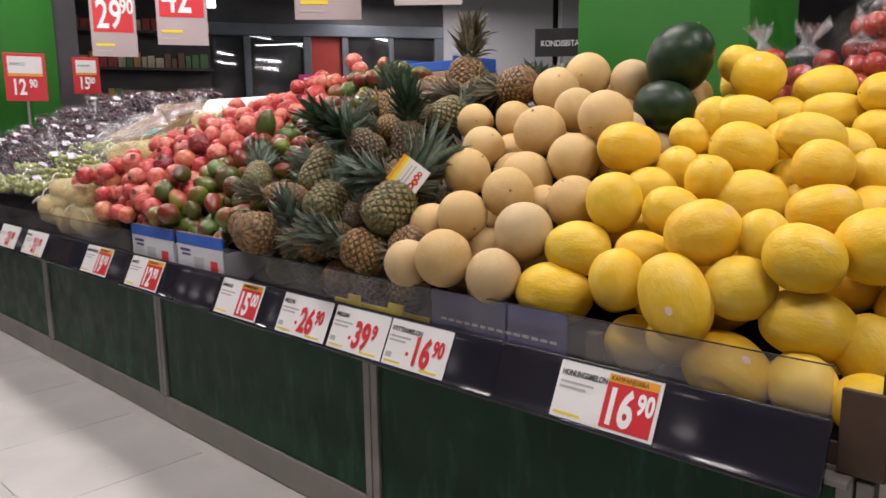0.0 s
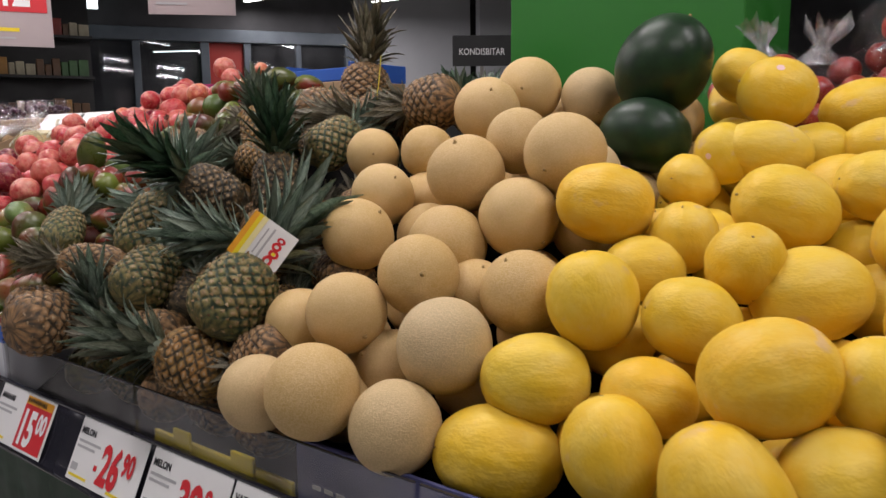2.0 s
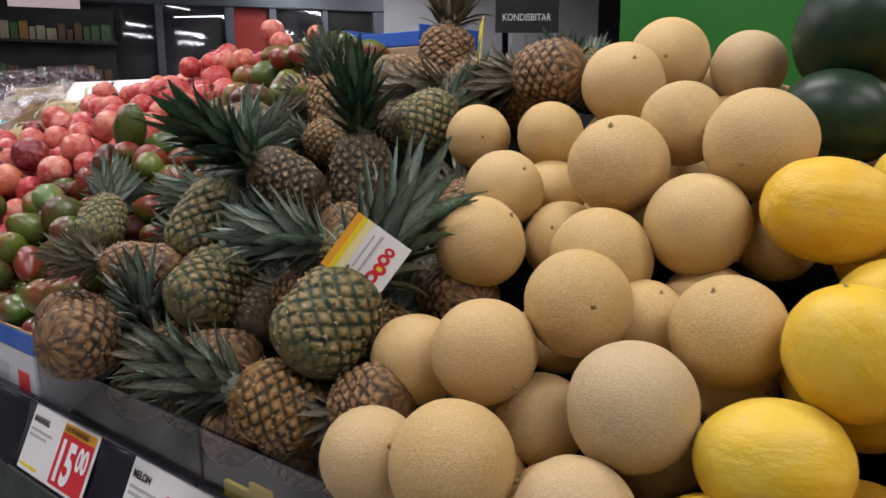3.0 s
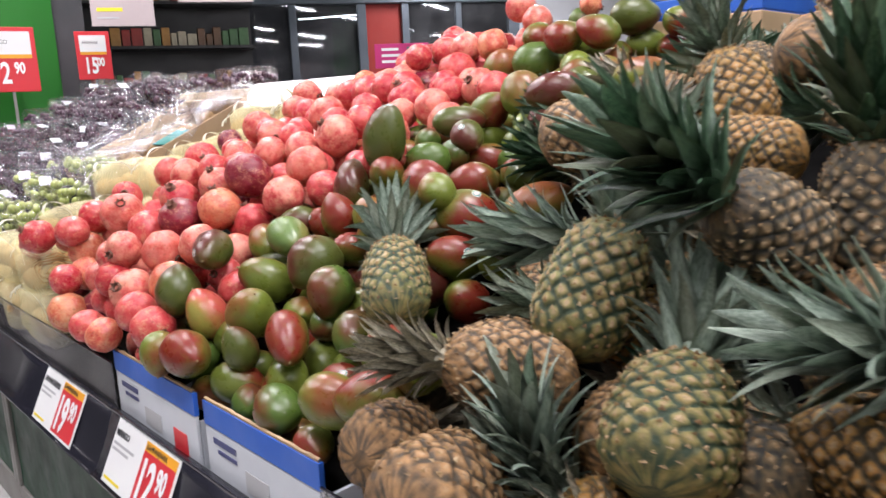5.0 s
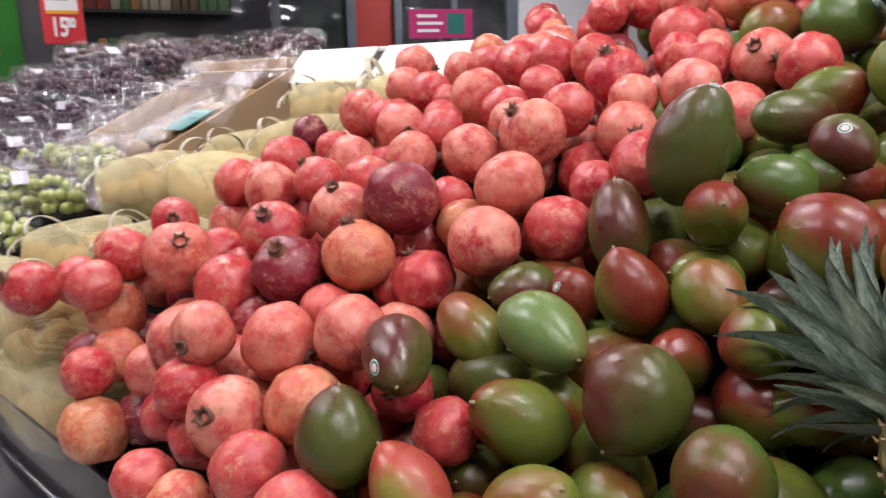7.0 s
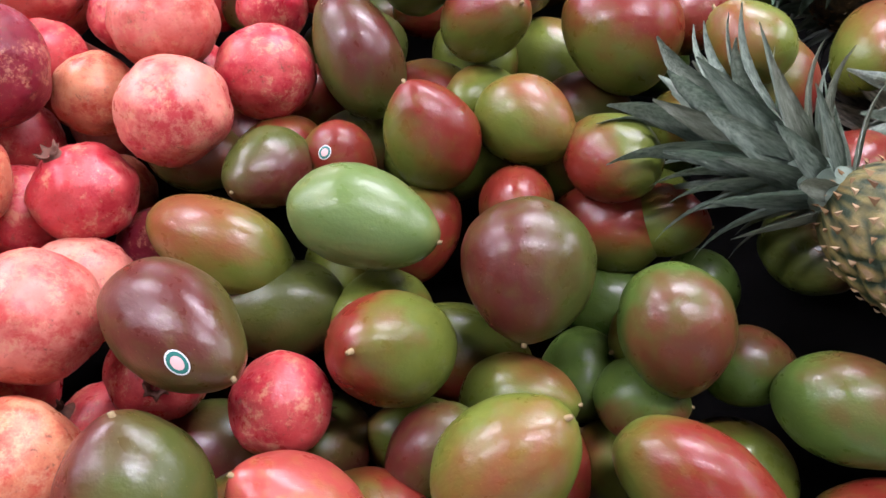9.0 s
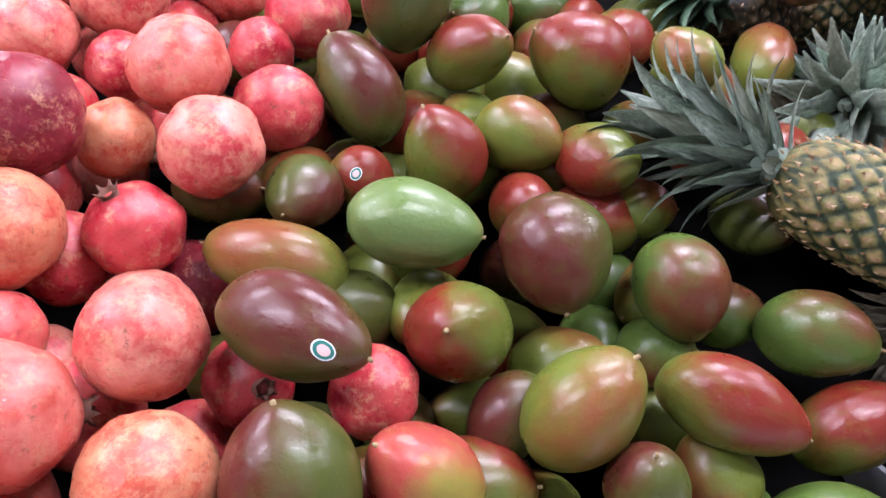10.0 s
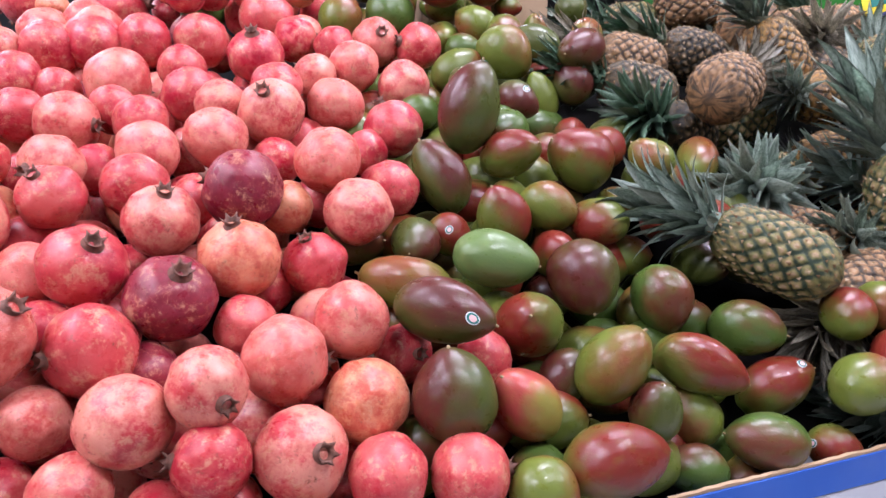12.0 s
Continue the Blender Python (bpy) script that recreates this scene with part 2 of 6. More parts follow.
PINE = {
    "green": pineapple_skin("pineapple_green", (0.175, 0.165, 0.045), (0.014, 0.032, 0.012), (0.27, 0.190, 0.060)),
    "yellow": pineapple_skin("pineapple_yellow", (0.30, 0.170, 0.030), (0.036, 0.026, 0.010), (0.36, 0.165, 0.03)),
    "brown": pineapple_skin("pineapple_brown", (0.245, 0.130, 0.045), (0.036, 0.023, 0.010), (0.35, 0.190, 0.075)),
    "dark": pineapple_skin("pineapple_dark", (0.085, 0.062, 0.024), (0.012, 0.011, 0.006), (0.14, 0.085, 0.032)),
}
LEAF = {
    "green": leaf_skin("crown_leaf_grey_green", (0.14, 0.20, 0.150), (0.42, 0.50, 0.41)),
    "brown": leaf_skin("crown_leaf_dry", (0.085, 0.080, 0.050), (0.44, 0.40, 0.30)),
    "yellow": leaf_skin("crown_leaf_mixed", (0.055, 0.085, 0.056), (0.34, 0.40, 0.31)),
    "dark": leaf_skin("crown_leaf_dark", (0.022, 0.062, 0.030), (0.13, 0.215, 0.13)),
}
BRACT = mat("dry_bract", 0.8, 0, (0.3, 0.2, 0.1), 0, 0.2)
g = node(BRACT, "ShaderNodeNewGeometry")
colour(BRACT, ramp(BRACT, g.outputs["Random Per Island"], ((0.0, (0.10, 0.055, 0.025)), (0.35, (0.24, 0.15, 0.07)), (0.7, (0.33, 0.23, 0.125)), (1.0, (0.44, 0.33, 0.20)))))
WHITE_CARD = worn("white_card", (0.80, 0.80, 0.79), (0.74, 0.74, 0.74), 4, 0.55, 80, 0.03)
RED_PRINT = mat("red_print", 0.5, 0, (0.62, 0.025, 0.035))
AMBER_PRINT = mat("amber_print", 0.5, 0, (0.80, 0.36, 0.02))
YELLOW_PRINT = mat("yellow_print", 0.5, 0, (0.80, 0.62, 0.02))
PALE_PRINT = mat("pale_yellow_print", 0.5, 0, (0.80, 0.72, 0.35))
BLACK_PRINT = mat("black_print", 0.5, 0, (0.03, 0.03, 0.035))
SIGN_SHEET = worn("thin_sign_sheet", (0.44, 0.37, 0.37), (0.38, 0.32, 0.32), 2.0, 0.5)
LABEL_GREY = worn("pale_label", (0.40, 0.39, 0.41), (0.33, 0.32, 0.34), 6.0, 0.5)
GREY_PRINT = mat("grey_print", 0.5, 0, (0.42, 0.42, 0.43))
MAGENTA = mat("magenta_print", 0.5, 0, (0.50, 0.02, 0.16))
GREEN_PRINT = mat("green_print", 0.5, 0, (0.02, 0.17, 0.14))
PINK_PRINT = mat("pink_sticker", 0.5, 0, (0.75, 0.50, 0.48))
WHITE_PRINT = mat("white_print", 0.5, 0, (0.85, 0.85, 0.85))
RAIL = worn("black_rail_plastic", (0.014, 0.014, 0.021), (0.022, 0.022, 0.031), 2.0, 0.19, 5, 0.10)
PANEL = worn("dark_green_panel", (0.003, 0.024, 0.011), (0.007, 0.044, 0.020), 3.6, 0.40, 30, 0.05)
gp = PANEL.node_tree.nodes.new("ShaderNodeNewGeometry").outputs["Position"]
smear = node(PANEL, "ShaderNodeMapping", Scale=(9.0, 9.0, 2.2))
link(PANEL, gp, smear.inputs[0])
old = PANEL.node_tree.nodes["Principled BSDF"].inputs["Base Color"].links[0].from_socket
colour(PANEL, mix(PANEL, ramp(PANEL, noise_tex(PANEL, smear.outputs[0], 1.3, 7, 0.68), ((0.52, (0, 0, 0)), (0.66, (0.7, 0.7, 0.7)))), old, (0.022, 0.085, 0.045)))
STEEL = worn("grey_painted_steel", (0.18, 0.17, 0.16), (0.24, 0.23, 0.21), 3.0, 0.42, 60, 0.05, 0.3)
for shiny, level in ((PANEL, 0.16), (RAIL, 0.5)):
    shiny.node_tree.nodes["Principled BSDF"].inputs["Specular IOR Level"].default_value = level
PLINTH = worn("plinth_steel", (0.26, 0.245, 0.225), (0.19, 0.18, 0.165), 2.0, 0.45, 60, 0.05, 0.2)
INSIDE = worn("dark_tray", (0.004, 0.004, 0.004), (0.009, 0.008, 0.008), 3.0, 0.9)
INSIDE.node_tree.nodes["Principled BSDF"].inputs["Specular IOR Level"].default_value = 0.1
NAVY = worn("navy_carton", (0.045, 0.050, 0.14), (0.06, 0.065, 0.17), 3.0, 0.6)
BLUE = worn("blue_carton", (0.015, 0.085, 0.42), (0.03, 0.12, 0.50), 3.0, 0.55)
CARTON_WHITE = worn("white_carton", (0.62, 0.64, 0.68), (0.52, 0.54, 0.58), 3.0, 0.6)
KRAFT = worn("kraft_board", (0.42, 0.29, 0.17), (0.33, 0.22, 0.12), 3.0, 0.75)
CRATE_WOOD = worn("crate_wood", (0.040, 0.023, 0.013), (0.085, 0.048, 0.027), 4.0, 0.7, 25, 0.3)
LIP = film_clear("clear_acrylic", 0.92, 0.05, (0.90, 0.90, 0.92), 0.015, 3.0, (0.8, 0.78, 0.80), 0.30)
WRAP = film_clear("wrapping_film", 0.87, 0.14, (0.98, 0.98, 1.0), 0.9, 9.0, (0.74, 0.73, 0.76), 0.22)
FILM = film_clear("crinkled_film", 0.955, 0.05, (0.98, 0.98, 1.0), 1.0, 18.0, (0.8, 0.8, 0.82), 0.02)
KNOT = film_clear("gathered_film", 0.74, 0.10, (0.98, 0.98, 1.0), 1.0, 40.0, (0.8, 0.8, 0.82), 0.3)
GREEN_WALL = worn("bright_green_paint", (0.009, 0.130, 0.007), (0.012, 0.150, 0.008), 1.2, 0.5, 40, 0.03)
FLOOR = worn("worn_floor_tile", (0.52, 0.505, 0.485), (0.42, 0.41, 0.39), 2.2, 0.34, 30, 0.05)
for scuff_scale, lo, hi, shade in ((2.7, 0.66, 0.70, (0.30, 0.28, 0.26)), (9.0, 0.68, 0.72, (0.22, 0.20, 0.19))):
    old = FLOOR.node_tree.nodes["Principled BSDF"].inputs["Base Color"].links[0].from_socket
    gc = FLOOR.node_tree.nodes.new("ShaderNodeNewGeometry").outputs["Position"]
    colour(FLOOR, mix(FLOOR, ramp(FLOOR, noise_tex(FLOOR, gc, scuff_scale, 6, 0.7), ((lo, (0, 0, 0)), (hi, (0.6, 0.6, 0.6)))), old, shade))
CEILING = worn("dark_ceiling", (0.035, 0.036, 0.04), (0.05, 0.05, 0.055), 1.0, 0.8)
WALL_WHITE = worn("white_wall_paint", (0.42, 0.43, 0.45), (0.36, 0.37, 0.39), 0.8, 0.6)
WALL_GREY = worn("grey_wall_paint", (0.22, 0.215, 0.21), (0.27, 0.265, 0.26), 0.8, 0.6)
WALL_DARK = worn("dark_wall", (0.05, 0.05, 0.055), (0.08, 0.08, 0.085), 1.0, 0.7)
RED_WALL = worn("red_wall_paint", (0.30, 0.018, 0.010), (0.25, 0.014, 0.008), 1.0, 0.55)
FRAME_GREY = worn("grey_door_frame", (0.075, 0.09, 0.11), (0.11, 0.13, 0.15), 2.0, 0.4, 40, 0.03, 0.4)
GLASS = film_clear("door_glass", 0.93, 0.03, (0.75, 0.8, 0.85), 0.02, 2.0)
TUBE = glow("lamp_diffuser", (1.0, 0.97, 0.92), 9.0)
SIGN_GLOW = glow("lit_sign", (0.85, 0.95, 1.0), 4.0)
BLACK = worn("black_board", (0.012, 0.012, 0.013), (0.02, 0.02, 0.021), 2.0, 0.5)

# ---- builders ----


def link_mesh(name, data, parent=None, material=None, label=""):
    ob = new(name, data)
    if material is not None and not data.materials:
        data.materials.append(material)
    if parent is not None:
        ob.parent = parent
    if label:
        tagged(ob, label)
    return ob


def finish(bm, name, smooth=False):
    me = bpy.data.meshes.new(name)
    bm.normal_update()
    bm.to_mesh(me)
    bm.free()
    if smooth:
        for p in me.polygons:
            p.use_smooth = True
    return me


def part(name, bm, material, parent, label="", smooth=False):
    return link_mesh(name, finish(bm, name, smooth), parent, material, label)


def box(x0, x1, y0, y1, z0, z1, bev=0.0, bm=None):
    bm = bm or bmesh.new()
    r = bmesh.ops.create_cube(bm, size=1.0)
    bmesh.ops.transform(bm, verts=r["verts"], matrix=Matrix.LocRotScale(((x0 + x1) / 2, (y0 + y1) / 2, (z0 + z1) / 2), None, (abs(x1 - x0), abs(y1 - y0), abs(z1 - z0))))
    if bev > 0:
        edges = list({e for v in r["verts"] for e in v.link_edges})
        bmesh.ops.bevel(bm, geom=edges, offset=bev, segments=2, affect="EDGES", profile=0.5)
    return bm


def thing(name, label, category, m=None, group="", kind=""):
    ob = new(name)
    ob.empty_display_size = 0.05
    if m is not None:
        ob.matrix_world = m
    return tagged(ob, label, category, group, kind)


def solid(name, bm, material, label, category, kind="", smooth=False):
    ob = link_mesh(name, finish(bm, name, smooth), None, material)
    return tagged(ob, label, category, "", kind)


def axis_pose(x, y, z, yaw, pitch, spin=0.0):
    """A pose whose z axis points along yaw (from +x) and pitch."""
    w = Vector((math.cos(radians(yaw)) * math.cos(radians(pitch)), math.sin(radians(yaw)) * math.cos(radians(pitch)), math.sin(radians(pitch))))
    return Matrix.Translation((x, y, z)) @ w.to_track_quat("Z", "Y").to_matrix().to_4x4() @ Matrix.Rotation(radians(spin), 4, "Z")


def ball(seg, rings, shape):
    """A closed ball of seg by rings; shape(unit vector) gives the place."""
    bm = bmesh.new()
    top, bottom = bm.verts.new(shape(Vector((0, 0, 1)))), bm.verts.new(shape(Vector((0, 0, -1))))
    rows = []
    for i in range(1, rings):
        a = math.pi * i / rings
        rows.append([bm.verts.new(shape(Vector((math.sin(a) * math.cos(b), math.sin(a) * math.sin(b), math.cos(a))))) for b in (2 * math.pi * j / seg for j in range(seg))])
    for j in range(seg):
        k = (j + 1) % seg
        bm.faces.new((top, rows[0][j], rows[0][k]))
        bm.faces.new((bottom, rows[-1][k], rows[-1][j]))
        for a, b in zip(rows, rows[1:]):
            bm.faces.new((a[j], b[j], b[k], a[k]))
    return bm


def disc_on(shape, way, size, lift=1.012, seg=16, rings=3, stretch=1.0):
    """A thin patch that lies on the skin of a ball round a direction."""
    way = Vector(way).normalized()
    side = way.cross(Vector((0.3, 0.2, 0.9))).normalized()
    up = way.cross(side)
    bm = bmesh.new()
    mid = bm.verts.new(shape(way) * lift)
    last = None
    for r in range(1, rings + 1):
        ring = [bm.verts.new(shape((way + (side * math.cos(a) * stretch + up * math.sin(a)) * size * r / rings).normalized()) * lift) for a in (2 * math.pi * k / seg for k in range(seg))]
        for k in range(seg):
            n = (k + 1) % seg
            if last is None:
                bm.faces.new((mid, ring[k], ring[n]))
            else:
                bm.faces.new((last[k], ring[k], ring[n], last[n]))
        last = ring
    return bm


def lumpy(seed, amount, scale, squash=1.0):
    off = Vector((seed * 7.3, seed * 3.1, seed * 5.7))

    def shape(u):
        r = 1 + amount * noise.noise(u * scale + off) + amount * 0.4 * noise.noise(u * scale * 2.3 + off)
        return Vector((u.x * r, u.y * r, u.z * r * squash))
    return shape


def mango_shape(seed):
    base = lumpy(seed, 0.05, 1.1)

    def shape(u):
        p = base(u)
        t = p.z
        taper = 1 - 0.13 * t - 0.05 * t * t
        return Vector((p.x * taper + 0.13 * (1 - t * t) * (0.5 + 0.2 * math.sin(seed)), p.y * taper * 0.93, p.z))
    return shape


def honeydew_shape(seed):
    base = lumpy(seed, 0.03, 1.3)

    def shape(u):
        p = base(u)
        a = math.atan2(p.y, p.x)
        w = 1 + 0.012 * math.sin(a * 9 + seed) * (1 - p.z * p.z)
        w *= max(0.02, 1 - u.z * u.z) ** -0.075
        return Vector((p.x * w, p.y * w, p.z))
    return shape


def calyx_mesh():
    bm = bmesh.new()
    seg = 18
    prof = ((0.27, 0.86), (0.18, 0.95), (0.16, 1.00), (0.20, 1.06), (0.15, 1.03), (0.13, 0.93), (0.05, 0.88))
    rows = []
    for i, (r, z) in enumerate(prof):
        rows.append([bm.verts.new((r * (1 + (0.35 if i == 3 and j % 3 == 0 else 0)) * math.cos(2 * math.pi * j / seg), r * (1 + (0.35 if i == 3 and j % 3 == 0 else 0)) * math.sin(2 * math.pi * j / seg), z + (0.09 if i == 3 and j % 3 == 0 else -0.03 if i == 3 else 0))) for j in range(seg)])
    for a, b in zip(rows, rows[1:]):
        for j in range(seg):
            k = (j + 1) % seg
            bm.faces.new((a[j], a[k], b[k], b[j]))
    bm.faces.new(rows[-1])
    return finish(bm, "calyx", True)


def nub_mesh(r, z0, z1, seg=9):
    bm = bmesh.new()
    rows = [[bm.verts.new((q * math.cos(2 * math.pi * j / seg), q * math.sin(2 * math.pi * j / seg) + o, z)) for j in range(seg)] for q, z, o in ((r * 1.8, z0, 0), (r, z0 + (z1 - z0) * 0.35, 0), (r * 0.8, z1, r * 0.5))]
    for a, b in zip(rows, rows[1:]):
        for j in range(seg):
            k = (j + 1) % seg
            bm.faces.new((a[j], a[k], b[k], b[j]))
    bm.faces.new(rows[-1])
    return finish(bm, "stalk", True)


POM_BODY = [finish(ball(44, 30, lumpy(s, 0.075, 1.6, 0.93)), "pomegranate_body", True) for s in range(1, 7)]
MANGO_BODY = [finish(ball(40, 30, mango_shape(s)), "mango_body", True) for s in range(1, 5)]
HONEY_BODY = [finish(ball(36, 24, honeydew_shape(s)), "honeydew_body", True) for s in range(1, 5)]
NETTED_BODY = [finish(ball(36, 24, lumpy(s, 0.025, 1.2, 0.97)), "netted_body", True) for s in range(1, 5)]
WATER_BODY = finish(ball(40, 28, lumpy(3, 0.02, 1.0)), "watermelon_body", True)
CALYX_MESH, MANGO_NUB, MELON_NUB = calyx_mesh(), nub_mesh(0.05, 0.93, 1.06), nub_mesh(0.035, 0.96, 1.025)
for me_list, skin in ((HONEY_BODY, HONEY), (NETTED_BODY, NETTED), ([WATER_BODY], MELON_DARK), ([CALYX_MESH], CALYX), ([MANGO_NUB], STALK), ([MELON_NUB], SCAR)):
    for me in me_list:
        me.materials.append(skin)
POM_BY = {}
for kind_name, skin in POM.items():
    for i, me in enumerate(POM_BODY):
        c = me.copy()
        c.materials.append(skin)
        POM_BY[kind_name, i] = c
MANGO_BY = {}
for kind_name, skin in MANGO.items():
    for i, me in enumerate(MANGO_BODY):
        c = me.copy()
        c.materials.append(skin)
        MANGO_BY[kind_name, i] = c
STICKERS = {}
rng = random.Random(11)
PLACED, CROWNS = [], []


def fruit(name, body, m, sizes, label, group, extras=()):
    ob = thing(name, label, "fruit" if name != "mango" else "mango", m @ Matrix.Diagonal((*sizes, 1)), group)
    link_mesh("body", body, ob)
    for part_name, data, part_label in extras:
        link_mesh(part_name, data, ob, None, part_label)
    PLACED.append((m.translation.copy(), sum(sizes) / 3))
    return ob


POM_WORDS = {"red": "glossy red pomegranate with a dry calyx, in a heap", "pale": "pale salmon-red pomegranate with a dry calyx, in a heap", "orange": "orange-red pomegranate with scuffed skin, in a heap", "dark": "dark purple-red pomegranate with a dry calyx, in a heap"}


def pomegranate(x, y, z, d, yaw=None, pitch=None, tone=None):
    if yaw is None:
        yaw, pitch = (rng.uniform(-70, 70), rng.uniform(-60, -5)) if rng.random() < 0.7 else (rng.uniform(0, 360), rng.uniform(-20, 50))
    tone = tone or rng.choice(("red", "red", "red", "pale", "pale", "orange", "dark"))
    r = d / 2
    return fruit("pomegranate", POM_BY[tone, rng.randrange(6)], axis_pose(x, y, z, yaw, pitch, rng.uniform(0, 360)), (r, r * rng.uniform(0.94, 1.0), r), POM_WORDS[tone], "heap of pomegranates", (("calyx", CALYX_MESH, "dry brown calyx"),))


MANGO_WORDS = {"green": "smooth green mango lying in a heap", "lime": "yellow-green ripe mango lying in a heap", "purple": "dark purple and green mango lying in a heap", "red": "red and green blushed mango lying in a heap", "pink": "pink and yellow blushed mango lying in a heap", "leaf": "pale leaf-green mango lying in a heap"}


def mango(x, y, z, short, long, yaw, pitch, tone, sticker=None, blush=None):
    """blush: the way towards which the reddened side is turned."""
    i = rng.randrange(4)
    spin = rng.uniform(0, 360)
    if blush:
        side = axis_pose(0, 0, 0, yaw, pitch).to_3x3().inverted() @ Vector(blush)
        spin = math.degrees(math.atan2(side.y, side.x))
    m = axis_pose(x, y, z, yaw, pitch, spin)
    ob = fruit("mango", MANGO_BY[tone, i], m, (short / 2, short / 2, long / 2), MANGO_WORDS[tone], "heap of mangoes", (("stalk", MANGO_NUB, "dry stalk end"),))
    if sticker:
        way = m.to_3x3().inverted() @ Vector(sticker)
        way = Vector((way.x, way.y, way.z * short / long))
        sh = mango_shape(i + 1)
        s = part("sticker", disc_on(sh, way, 0.155, 1.010, stretch=1.35), WHITE_PRINT, ob, "small oval fruit sticker")
        part("ring", disc_on(sh, way, 0.135, 1.013, stretch=1.35), GREEN_PRINT, s)
        part("mark", disc_on(sh, way, 0.085, 1.016, stretch=1.35), PINK_PRINT, s)
    return ob


def honeydew(x, y, z, short, long, yaw, pitch):
    i = rng.randrange(4)
    ob = fruit("honeydew_melon", HONEY_BODY[i], axis_pose(x, y, z, yaw, pitch, rng.uniform(0, 360)), (short / 2, short / 2, long / 2), "bright yellow wrinkled honeydew melon in a heap", "heap of honeydew melons", (("stalk_scar", MELON_NUB, "dry stalk scar"),))
    if rng.random() < 0.35:
        key = ("h", i)
        if key not in STICKERS:
            s = finish(disc_on(honeydew_shape(i + 1), (0.5, 0.6, 0.2), 0.10, 1.008), "sticker")
            s.materials.append(PINK_PRINT)
            STICKERS[key] = s
        link_mesh("sticker", STICKERS[key], ob, None, "small pale pink round sticker")
    return ob


def netted_melon(x, y, z, d):
    return fruit("netted_melon", rng.choice(NETTED_BODY), axis_pose(x, y, z, rng.uniform(150, 300), rng.uniform(-40, 60), 0), (d / 2, d / 2, d / 2), "round tan netted melon in a heap", "heap of netted melons", (("stalk_scar", MELON_NUB, "dry stalk scar"),))


def watermelon(x, y, z, short, long, yaw, pitch):
    return fruit("watermelon", WATER_BODY, axis_pose(x, y, z, yaw, pitch), (short / 2, short / 2, long / 2), "dark green glossy watermelon resting on smaller melons", "watermelons", (("stalk_scar", MELON_NUB, "dry stalk scar"),))


# ---- pineapples ----
ROWS_EYE, AROUND = 14, 13
TAG_AT = look((1.455, 1.507, 1.075), (2.118, 2.233, 0.97)) @ pose(0, 0, 0, 0, 0, -38)


def pineapple_body_mesh(seed):
    seg, rings = 110, 72
    rnd = random.Random(seed)
    lat = [rnd.uniform(0, 1) for _ in range(400)]
    bm = bmesh.new()
    layer = bm.verts.layers.float.new("eye")
    rows = []
    for i in range(rings + 1):
        t = i / rings
        z = -1 + 2 * t
        prof = max(0.05, (1 - abs(z) ** 3.2)) ** 0.5 * (1 - 0.07 * z)
        row = []
        for j in range(seg):
            a = j / seg
            p, q = AROUND * a + t * ROWS_EYE / 2, AROUND * a - t * ROWS_EYE / 2
            fp, fq = abs(p - math.floor(p) - 0.5) * 2, abs(q - math.floor(q) - 0.5) * 2
            k = (math.floor(p) % AROUND) * 17 + (math.floor(q) % AROUND) * 5
            e = 1 - max(fp, fq)
            worn_end = min(1, max(0, (abs(z) - 0.52) * 3.4))
            e = e * (1 - worn_end) + worn_end * (0.32 + 0.25 * noise.noise(Vector((math.cos(2 * math.pi * a) * 4 + seed, math.sin(2 * math.pi * a) * 4, z * 12))))
            h = min(1, e * 2.2) ** 0.6 * 0.085 + max(0, e - 0.72) * 0.07 + (lat[k] - 0.5) * 0.03
            h = h * min(1, (1 - abs(z)) * 6 + 0.25) + 0.05 * noise.noise(Vector((math.cos(2 * math.pi * a) * 5 + seed, math.sin(2 * math.pi * a) * 5, z * 5)))
            r = prof * (1 + h) * 0.94
            v = bm.verts.new((r * math.cos(2 * math.pi * a), r * math.sin(2 * math.pi * a), z))
            v[layer] = e + 0.35 * noise.noise(Vector((math.cos(2 * math.pi * a) * 9 + seed, math.sin(2 * math.pi * a) * 9, z * 9)))
            row.append(v)
        rows.append(row)
    for a, b in zip(rows, rows[1:]):
        for j in range(seg):
            k = (j + 1) % seg
            bm.faces.new((a[j], a[k], b[k], b[j]))
    bm.faces.new(list(reversed(rows[0])))
    bm.faces.new(rows[-1])
    return finish(bm, "pineapple_body", True)


def bracts_mesh(seed):
    """The dry spikes, one on each eye."""
    rnd = random.Random(seed)
    bm = bmesh.new()
    for i in range(ROWS_EYE * 2 - 1):
        t = (i + 1) / (ROWS_EYE * 2)
        t = (i + 0.5) / ROWS_EYE / 2 + 0.03
        z = -1 + 2 * t
        prof = max(0.05, (1 - abs(z) ** 3.2)) ** 0.5 * (1 - 0.07 * z) * 1.03
        for j in range(AROUND):
            a = 2 * math.pi * (j + 0.5 * (i % 2) + 0.5) / AROUND
            out = Vector((math.cos(a), math.sin(a), 0))
            side = Vector((-math.sin(a), math.cos(a), 0))
            base = out * prof + Vector((0, 0, z))
            if rnd.random() < 0.15:
                continue
            w, hgt = rnd.uniform(0.045, 0.07), rnd.uniform(0.03, 0.085)
            tip = base + out * rnd.uniform(0.0, 0.04) + Vector((0, 0, hgt)) + side * rnd.uniform(-0.04, 0.04)
            v = [bm.verts.new(base + side * w), bm.verts.new(base - side * w), bm.verts.new(base + out * 0.035 + Vector((0, 0, 0.02))), bm.verts.new(tip)]
            bm.faces.new((v[0], v[2], v[3]))
            bm.faces.new((v[2], v[1], v[3]))
            bm.faces.new((v[1], v[0], v[3]))
    return finish(bm, "bracts")


